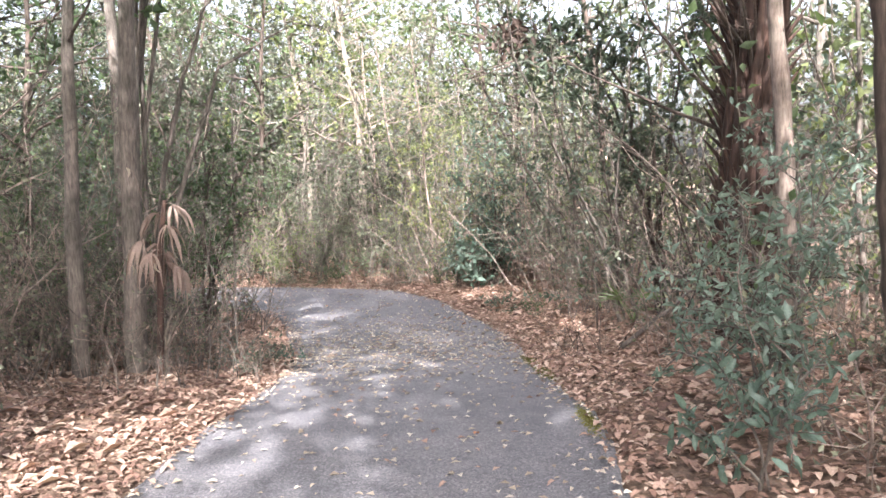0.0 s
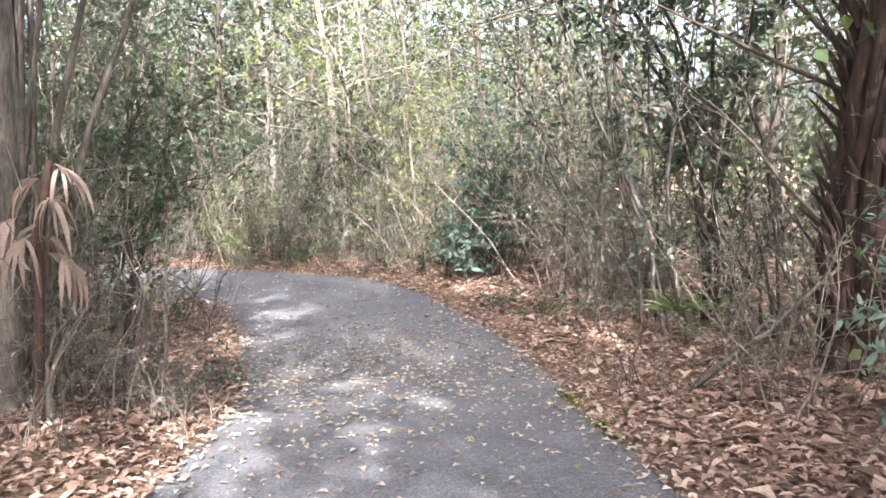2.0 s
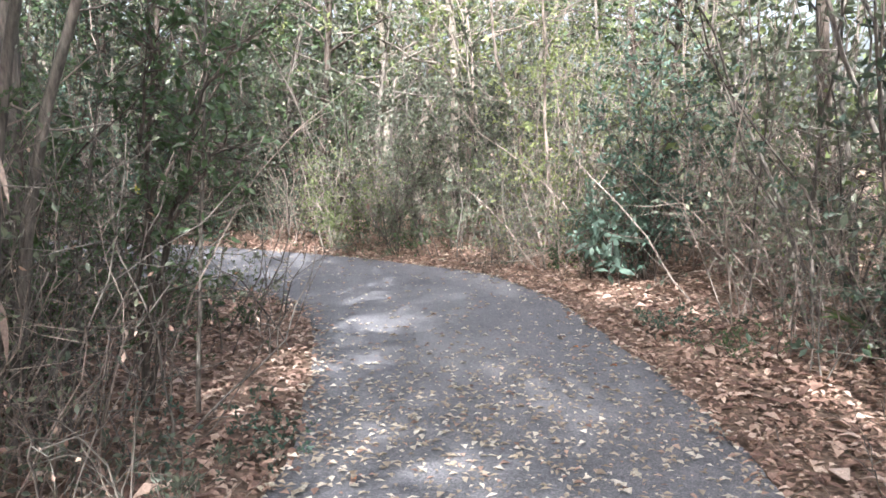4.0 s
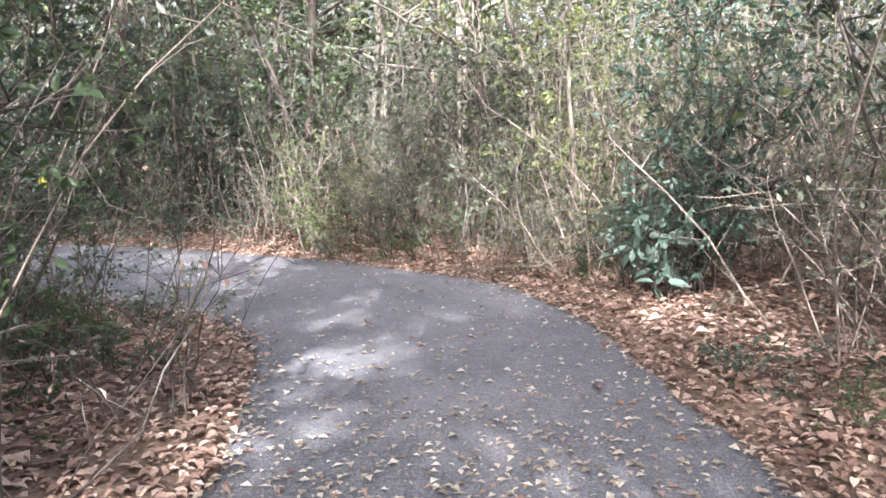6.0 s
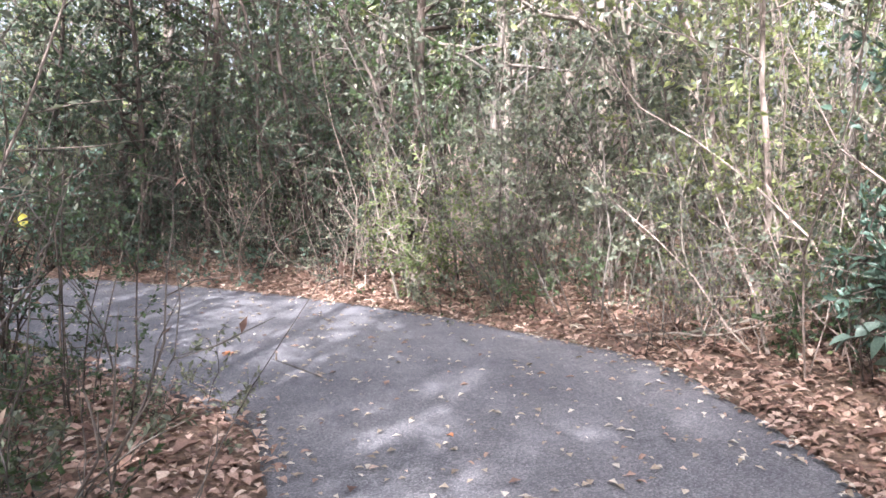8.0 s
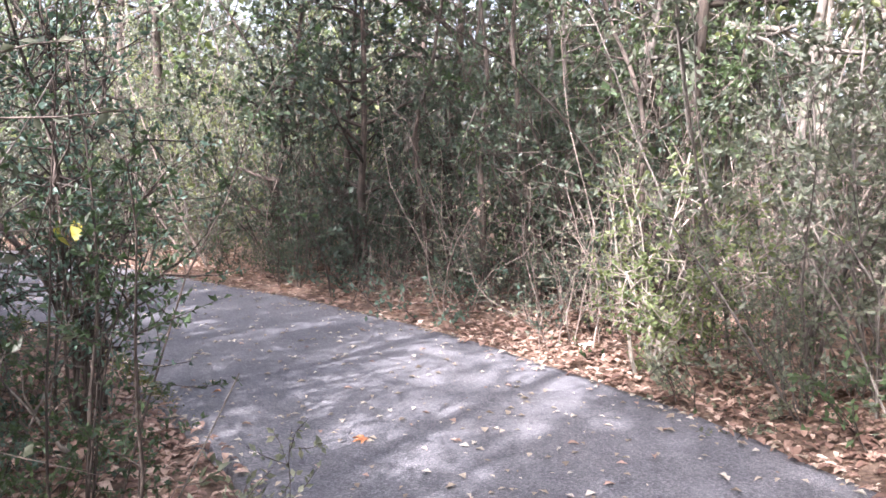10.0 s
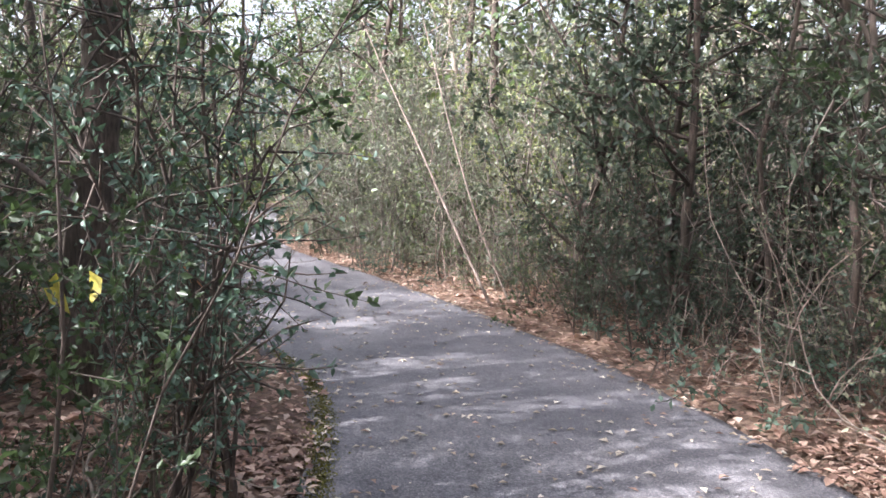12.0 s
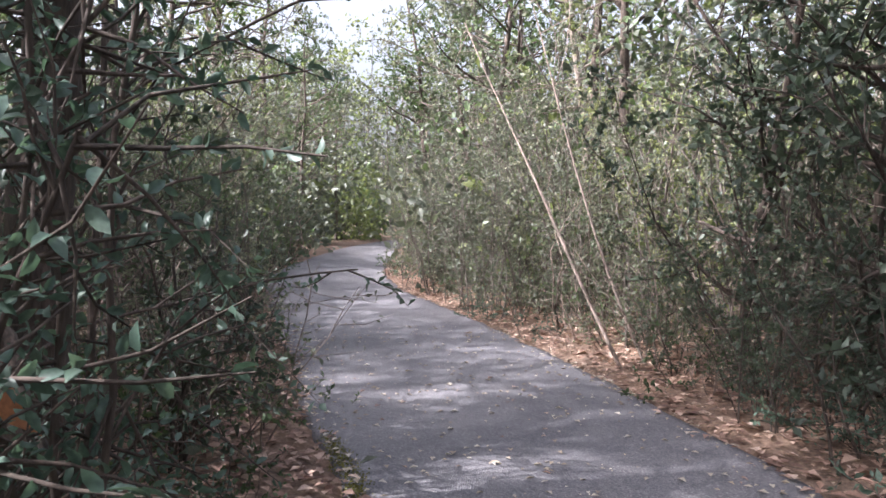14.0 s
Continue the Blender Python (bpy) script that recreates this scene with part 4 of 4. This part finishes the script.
for k, (x, y, z, size, mat, label) in enumerate([(-8.83, 9.3, 0.86, 0.12, YELLOW_LEAF, "large yellow leaf"), (-8.90, 9.36, 0.86, 0.10, YELLOW_LEAF, "large yellow leaf"), (-9.86, 9.34, 0.82, 0.17, ORANGE_LEAF, "withered red-brown leaf")]):
    blade, wood = Leaves(), Wood()
    blade.put((0, 0, 0), (0.15 - 0.1 * k, 0.2, -1), size, 0.62)
    leaf = part("leaf", blade.mesh("leaf", mat, np.random.default_rng(400 + k), fine=True), edge_shrub, label)
    leaf.matrix_basis = edge_shrub.matrix_basis.inverted() @ pose(x, y, z)
    base = np.array([x + 9.55, y - 9.35, z - edge_shrub.matrix_basis.translation.z])
    wood.tube([np.array([base[0] * 0.3, base[1] * 0.3, base[2] * 0.55]), base * (0.7, 0.7, 0.95), base], [0.005, 0.003, 0.002], 4)
    part("twig", wood.mesh("twig", BROWN_BARK), edge_shrub)
leafy_branch_tree(-9.9, 9.5, [(-10.2, 9.5, 2.4), (-9.8, 9.35, 3.0), (-10.7, 9.1, 3.0), (-9.1, 8.9, 2.7)], 106, BLUE_GREEN, 0.038, 0.5,
                  "crooked dark-stemmed evergreen at the path's edge", 0.012, 30, 13, None, "evergreen_tree", 0.5, 0.42)
leafy_branch_tree(-12.35, 8.45, [(-12.0, 8.95, 0.35), (-12.6, 8.7, 0.45), (-11.8, 8.7, 0.5), (-12.4, 8.75, 0.8), (-12.9, 8.4, 0.9), (-12.2, 8.2, 1.2), (-13.0, 8.0, 1.6)], 107, DARK_GREEN, 0.05, 0.48,
                  "evergreen shrub with broad glossy dark leaves", 0.012, 20, 9, None, "evergreen_shrub", 0.7, 0.4)
leafy_branch_tree(-10.7, 8.75, [(-10.5, 9.05, 0.3), (-11.0, 9.05, 0.35), (-10.9, 8.8, 0.55), (-10.4, 8.7, 0.6)], 109, BLUE_GREEN, 0.05, 0.48,
                  "low evergreen shrub with broad dark leaves", 0.010, 18, 8, None, "evergreen_shrub", 0.7, 0.4)
leafy_branch_tree(-9.0, 12.85, [(-9.7, 13.0, 1.15), (-9.3, 12.9, 0.9), (-8.7, 12.9, 0.7), (-9.0, 13.1, 1.2), (-8.5, 13.2, 0.9), (-9.6, 13.1, 0.6), (-8.2, 12.95, 0.5), (-8.6, 12.8, 0.35), (-9.2, 12.75, 0.4), (-8.0, 13.1, 0.8), (-9.5, 12.8, 0.35)], 108, FRESH_GREEN, 0.045, 0.5,
                  "bare pale sapling with bright yellow-green leaves", 0.008, 24, 10, PALE_BARK, "sunlit_sapling", 0.5, 0.32)


leafy_branch_tree(-0.02, 3.78, [(-0.3, 3.65, 0.3), (0.1, 3.6, 0.45), (0.2, 3.9, 0.6), (-0.2, 3.95, 0.5)], 110, PALE_BLUE_GREEN, 0.08, 0.4,
                  "low shrub with blue-green leaves beside the path", 0.009, 9, 7, GREY_BARK, "blue_green_shrub", 0.7, 0.3)
leafy_branch_tree(-0.75, 9.5, [(-2.15, 9.3, 1.1), (-1.95, 9.05, 1.9), (-1.3, 8.9, 2.3)], 111, DEAD_LEAF, 0.06, 0.4, "bare dark arching branches in the brush", 0.018, 12, 1, BROWN_BARK, "bare_shrub", 1.1, 0.5)
leafy_branch_tree(-5.75, 6.85, [(-5.25, 7.05, 1.35), (-5.2, 7.35, 2.0), (-5.9, 7.3, 2.6), (-5.4, 6.7, 1.9)], 112, HOLLY_GREEN, 0.06, 0.5, "evergreen bush with dark boughs near the path", 0.020, 26, 10, BROWN_BARK, "evergreen_shrub", 0.8, 0.5)
bare_trunk(-5.5, 6.98, 120, 3.6, 0.013, GREY_BARK, "sapling", "single thin grey sapling beside the path", (0.02, 0.0, 1), 0.03, 2, True, GREY_GREEN, 0.6)
place(TREES[2], np.random.default_rng(9), -8.9, 16.3, 1.0, 2)
place(TREES[2], np.random.default_rng(10), -10.4, 17.6, 1.1, 2)


# added evergreens: boughs above the view, only there to shade path and outer bank
leafy_branch_tree(-4.6, 2.85, [(-3.4, 5.0, 6.5), (-3.0, 5.3, 6.2), (-3.9, 4.6, 7.0), (-2.6, 4.7, 6.6), (-3.3, 4.3, 7.2), (-2.3, 5.5, 5.8), (-2.9, 4.9, 7.0)], 113, HOLLY_GREEN, 0.14, 0.55, "unseen slim evergreen added so that its high boughs shade the path and bank", 0.020, 48, 9, GREY_BARK, "overhanging_tree", 0.95, 0.7, False)
leafy_branch_tree(0.8, 2.1, [(-1.7, 2.5, 6.4), (-2.3, 2.9, 6.0), (-1.2, 2.2, 7.0), (-1.9, 3.3, 5.8), (-1.0, 3.0, 6.6), (-2.2, 2.0, 7.2), (-0.5, 3.1, 6.4), (-0.8, 2.4, 7.0)], 114, HOLLY_GREEN, 0.14, 0.55,
                  "unseen slim evergreen added so that its high boughs shade the path and bank", 0.020, 44, 9, GREY_BARK, "overhanging_tree", 0.95, 0.7, False)
leafy_branch_tree(1.05, 1.0, [(-1.2, 1.6, 9.0), (-2.0, 1.2, 8.6), (-0.4, 1.8, 9.2), (-1.6, 0.6, 9.4), (-2.4, 2.0, 8.3), (-0.2, 1.0, 8.6), (-1.0, 2.4, 8.2)], 115, HOLLY_GREEN, 0.15, 0.55,
                  "unseen slim evergreen added so that its high boughs shade the path and bank", 0.024, 48, 9, GREY_BARK, "overhanging_tree", 0.95, 0.8, False)
leafy_branch_tree(-5.9, 5.95, [(-3.2, 6.2, 8.0), (-3.9, 6.6, 7.6), (-2.6, 5.6, 8.4), (-3.4, 5.2, 8.8), (-2.4, 6.6, 7.8), (-4.2, 5.8, 8.4), (-3.0, 7.0, 8.8)], 118, HOLLY_GREEN, 0.15, 0.55,
                  "unseen slim evergreen added so that its high boughs shade the path and bank", 0.024, 50, 10, GREY_BARK, "overhanging_tree", 0.95, 0.8, False)
leafy_branch_tree(0.95, 5.6, [(-0.6, 4.2, 8.0), (-1.1, 4.6, 8.4), (-0.2, 4.8, 8.2), (-0.9, 5.3, 7.8), (-1.5, 4.0, 8.6), (-0.3, 3.7, 8.6)], 119, HOLLY_GREEN, 0.15, 0.55,
                  "unseen slim evergreen added so that its high boughs shade the path and bank", 0.024, 46, 10, GREY_BARK, "overhanging_tree", 0.95, 0.8, False)
bare_trunk(-9.9, 9.5, 122, 3.3, 0.022, BROWN_BARK, "crooked_tree", "crooked dark stem leaning at the path's edge", (-0.05, 0.02, 1), 0.2, 6, True, BLUE_GREEN, 0.35)
spot = np.random.default_rng(33)
for x, y, proto, size in [(-9.3, 9.0, LOW[2], 0.7), (-9.0, 8.85, TWIGS[1], 0.8), (-10.3, 8.9, LOW[1], 0.7), (-8.75, 9.25, LOW[2], 0.55), (-10.0, 9.15, TWIGS[0], 0.7), (-9.6, 8.7, LOW[1], 0.9), (-8.4, 9.05, LOW[1], 0.6),
                          (-11.3, 8.9, LOW[2], 0.6), (-11.9, 8.8, LOW[1], 0.6),
                          (-5.5, 5.5, BRUSH[0], 0.75), (-5.6, 5.65, BRUSH[1], 0.75), (-4.7, 5.5, TWIGS[1], 0.9), (-5.0, 4.55, TWIGS[0], 1.0), (-5.9, 5.35, BRUSH[0], 0.85), (-6.2, 4.95, BRUSH[1], 0.8),
                          (-4.55, 4.75, TWIGS[1], 0.6), (-6.9, 5.7, BRUSH[2], 0.85), (-7.3, 6.3, BRUSH[0], 1.0), (-5.15, 5.75, BRUSH[0], 0.6), (-6.6, 4.6, BRUSH[0], 0.8)]:
    place(proto, spot, x, y, size, 6)


def fallen_branch(points, radius, label, seed, bark):
    """A dead branch on the ground with side twigs."""
    rng = np.random.default_rng(seed)
    x, y = points[0][0], points[0][1]
    z0 = land_at(x, y)
    root = tagged(new("fallen_branch"), label, "branch")
    root.matrix_basis = pose(x, y, z0)
    p = np.array([(px - x, py - y, land_at(px, py) - z0 + pz) for px, py, pz in points])
    f = np.linspace(0, len(p) - 1, 10)
    line = np.stack([np.interp(f, np.arange(len(p)), p[:, k]) for k in range(3)], axis=1) + rng.normal(size=(10, 3)) * 0.008
    wood = Wood()
    wood.tube(line, np.linspace(radius, radius * 0.35, 10), 6)
    part("branch", wood.mesh("branch", bark), root)
    for _ in range(5):
        q, d = along(line, rng.uniform(0.3, 0.95))
        side = Wood()
        side.tube(stem(rng, q, d + rng.normal(size=3) * 0.5 + (0, 0, 0.3), rng.uniform(0.15, 0.4), 3, 0.15), np.array([0.5, 0.4, 0.3, 0.15]) * radius, 4)
        part("twig", side.mesh("twig", bark), root)


fallen_branch([(-9.0, 9.35, 0.02), (-9.3, 9.2, 0.12), (-9.7, 9.0, 0.35)], 0.014, "pale forked dead branch lying in the litter", 501, PALE_BARK)
fallen_branch([(-6.3, 12.95, 0.02), (-5.6, 13.05, 0.22), (-4.8, 13.2, 0.55)], 0.014, "pale fallen branch leaning in the brush", 502, PALE_BARK)
fallen_branch([(-5.6, 12.75, 0.02), (-5.9, 13.1, 0.5), (-6.4, 13.5, 1.3)], 0.016, "pale fallen branch leaning in the brush", 503, TWIG_BARK)
fallen_branch([(-4.85, 5.2, 0.0), (-4.87, 5.22, 0.3), (-4.83, 5.25, 0.55)], 0.022, "pale broken sapling stub", 504, PALE_BARK)
fallen_branch([(-6.2, 4.9, 0.02), (-5.7, 5.2, 0.8), (-5.35, 5.5, 1.5)], 0.014, "grey dead branch leaning among the trunks", 509, GREY_BARK)
fallen_branch([(-4.95, 4.75, 0.02), (-5.3, 5.0, 0.3), (-5.9, 5.3, 0.6)], 0.011, "thin grey dead branch leaning in the litter", 510, TWIG_BARK)
fallen_branch([(-6.7, 12.7, 0.02), (-6.0, 12.75, 0.1), (-5.2, 12.7, 0.3)], 0.012, "pale fallen branch across the litter", 511, PALE_BARK)
fallen_branch([(-9.1, 12.78, 0.0), (-9.4, 12.88, 0.6), (-9.75, 13.0, 1.4)], 0.017, "pale leaning dead stick at the path's edge", 505, PALE_BARK)
fallen_branch([(-1.3, 7.4, 0.05), (-0.8, 7.6, 0.4), (-0.3, 7.9, 0.9)], 0.025, "dead branch leaning in the brush", 506, GREY_BARK)
fallen_branch([(-14.9, 12.0, 0.02), (-15.1, 12.2, 0.5), (-15.6, 12.5, 1.3)], 0.014, "pale leaning dead stick in the thicket", 507, PALE_BARK)
fallen_branch([(-13.6, 12.5, 0.02), (-13.9, 12.7, 0.5), (-14.5, 12.9, 1.1)], 0.012, "pale leaning dead stick in the thicket", 508, PALE_BARK)


# ---- fallen leaves ----
def litter(name, label, count, region, size, mat, seed, spread, fine, lift, curl=0.35, tries=6):
    """Fallen leaves: count of them, thinned by spread(x, y, distance from the paved edge)."""
    rng = np.random.default_rng(seed)
    x, y = rng.uniform(region[0], region[1], count * tries), rng.uniform(region[2], region[3], count * tries)
    d = off_path(x, y)
    keep = np.flatnonzero(rng.uniform(size=len(x)) < spread(x, y, d))[:count]
    x, y, d = x[keep], y[keep], d[keep]
    on = d < 0.02
    z = np.where(on, level(x, y) + 0.014, land(x, y, d)) + 0.004 + rng.uniform(0, lift, len(x)) * np.where(on, 0.25, 1.0)
    leaves = Leaves()
    a = rng.uniform(0, 2 * math.pi, len(x))
    way = np.stack([np.cos(a), np.sin(a), rng.normal(size=len(x)) * np.where(on, 0.06, 0.13)], axis=1)
    leaves.put(np.stack([x, y, z], axis=1), way, size * rng.uniform(0.5, 1.5, len(x)), rng.uniform(0.35, 0.8, len(x)))
    ob = new(name, leaves.mesh(name, mat, rng, fold=curl, flat=0.75, fine=fine))
    tagged(ob, label, "leaves", kind="stuff")


near_edge = lambda x, y, d: np.where(d < -0.10, 0, np.where(d < 0.0, 0.25, np.where(d < 1.6, 1.0, np.clip(1.0 - (d - 1.6) / 2.5, 0.12, 1))))
litter("leaf_litter", "thick layer of fallen brown leaves along the path", 46000, (-11, 1.5, 2.0, 14.2), 0.056, DEAD_LEAF, 201, near_edge, True, 0.035, 0.22)
litter("leaf_litter", "thick layer of fallen brown leaves along the path", 26000, (-30, -9, 2.5, 15.5), 0.068, DEAD_LEAF, 202, near_edge, False, 0.04, 0.25)
litter("leaf_litter", "scattered fallen brown leaves under the thicket", 12000, (-20, 4, -3, 17), 0.12, DEAD_LEAF, 203, lambda x, y, d: np.where(d > 0.3, 1.0, 0), False, 0.05)
drift = lambda x, y, d: np.where(d < 0, 0.09 + 0.85 * np.exp(-((x + 4.1) ** 2 + (y - 7.5) ** 2) / 3.0) + 0.5 * np.exp(-(d / 0.15) ** 2), 0)
litter("fallen_leaves", "small pale leaves scattered over the asphalt", 5000, (-18, 1.5, 1.5, 13), 0.043, PALE_LEAF, 204, drift, False, 0.01, 0.3, 16)
litter("fallen_leaves", "small brown leaves scattered over the asphalt", 1300, (-18, 1.5, 1.5, 13), 0.042, DEAD_LEAF, 205, drift, False, 0.01, 0.3, 10)


def path_leaves():
    """Single leaves on the asphalt where the walk passes."""
    rng = np.random.default_rng(610)
    protos = []
    for k in range(8):
        leaves = Leaves()
        leaves.put((0, 0, 0), (1, 0, 0.1), rng.uniform(0.04, 0.07), rng.uniform(0.35, 0.6))
        protos.append(leaves.mesh("fallen_leaf", (PALE_LEAF, DEAD_LEAF, PALE_LEAF, DEAD_LEAF, ORANGE_LEAF, PALE_LEAF, DEAD_LEAF, PALE_LEAF)[k], rng, fold=0.35, flat=0.9, fine=True))
    labels = ["pale tan leaf lying on the asphalt", "brown leaf lying on the asphalt", "pale tan leaf lying on the asphalt", "brown leaf lying on the asphalt", "orange-brown leaf lying on the asphalt",
              "pale tan leaf lying on the asphalt", "brown leaf lying on the asphalt", "pale tan leaf lying on the asphalt"]
    n = 0
    while n < 260:
        x, y = rng.uniform(-13, 0.5), rng.uniform(3, 12.6)
        d = float(off_path(x, y)[0])
        if d > -0.05 or rng.uniform() > 0.3 + 0.7 * math.exp(-((x + 4.2) ** 2 + (y - 7.8) ** 2) / 4):
            continue
        k = rng.choice(8, p=[0.16, 0.16, 0.16, 0.16, 0.04, 0.11, 0.1, 0.11])
        ob = new("fallen_leaf", protos[k])
        ob.matrix_basis = pose(x, y, float(level(x, y)) + 0.016, rng.normal() * 6, rng.normal() * 6, rng.uniform(0, 360))
        tagged(ob, labels[k], "leaf", "leaves on the path")
        n += 1


path_leaves()


def single_leaf(x, y, size, mat, label, seed, turn, z=None):
    rng = np.random.default_rng(seed)
    leaves = Leaves()
    for k, (a, s) in enumerate([(0, 1.0), (0.9, 0.7), (-0.9, 0.7), (2.0, 0.45), (-2.0, 0.45)]):
        leaves.put((0, 0, 0), (math.cos(a), math.sin(a), 0.12), size * s, 0.5)
    ob = new("fallen_leaf", leaves.mesh("fallen_leaf", mat, rng, fold=0.3, flat=0.9, fine=True))
    ob.matrix_basis = pose(x, y, float(level(x, y)) + 0.018 if z is None else z, 0, 0, turn)
    tagged(ob, label, "leaf")


single_leaf(-8.74, 10.65, 0.09, ORANGE_LEAF, "orange-brown lobed leaf lying on the asphalt", 1, 200)
single_leaf(-7.05, 12.62, 0.10, PALE_LEAF, "pale dry leaf lying on brown litter", 2, 40, -0.25)
single_leaf(-12.8, 10.1, 0.06, PALE_LEAF, "pale leaf lying on the asphalt", 3, 90)


def moss_patch(points, seed):
    """Low cushions of moss along the paved edge."""
    rng = np.random.default_rng(seed)
    leaves = Leaves()
    edge = np.concatenate([LEFT_LINE, RIGHT_LINE])
    for x, y, w in points:
        n = 900
        k = int(((edge - (x, y)) ** 2).sum(axis=1).argmin())
        k = min(max(k, 1), len(edge) - 2)
        d = unit(edge[k + 1] - edge[k - 1])
        a, b = rng.normal(size=n) * w * 1.8, rng.normal(size=n) * w * 0.28
        px, py = x + d[0] * a - d[1] * b, y + d[1] * a + d[0] * b
        leaves.put(np.stack([px, py, level(px, py) + 0.004 + rng.uniform(0, 0.006, n)], axis=1), rng.normal(size=(n, 3)) * (1, 1, 0.6), rng.uniform(0.008, 0.017, n), 0.8)
    ob = new("moss", leaves.mesh("moss", MOSS, rng))
    tagged(ob, "yellow-green moss on the asphalt's edge", "moss", kind="stuff")


moss_patch([(-10.3, 9.82, 0.12), (-10.9, 9.74, 0.16), (-11.5, 9.66, 0.14), (-12.1, 9.50, 0.12), (-12.8, 9.2, 0.14)], 301)
moss_patch([(-1.05, 4.75, 0.09), (-1.78, 6.35, 0.10), (-2.1, 7.0, 0.09)], 302)
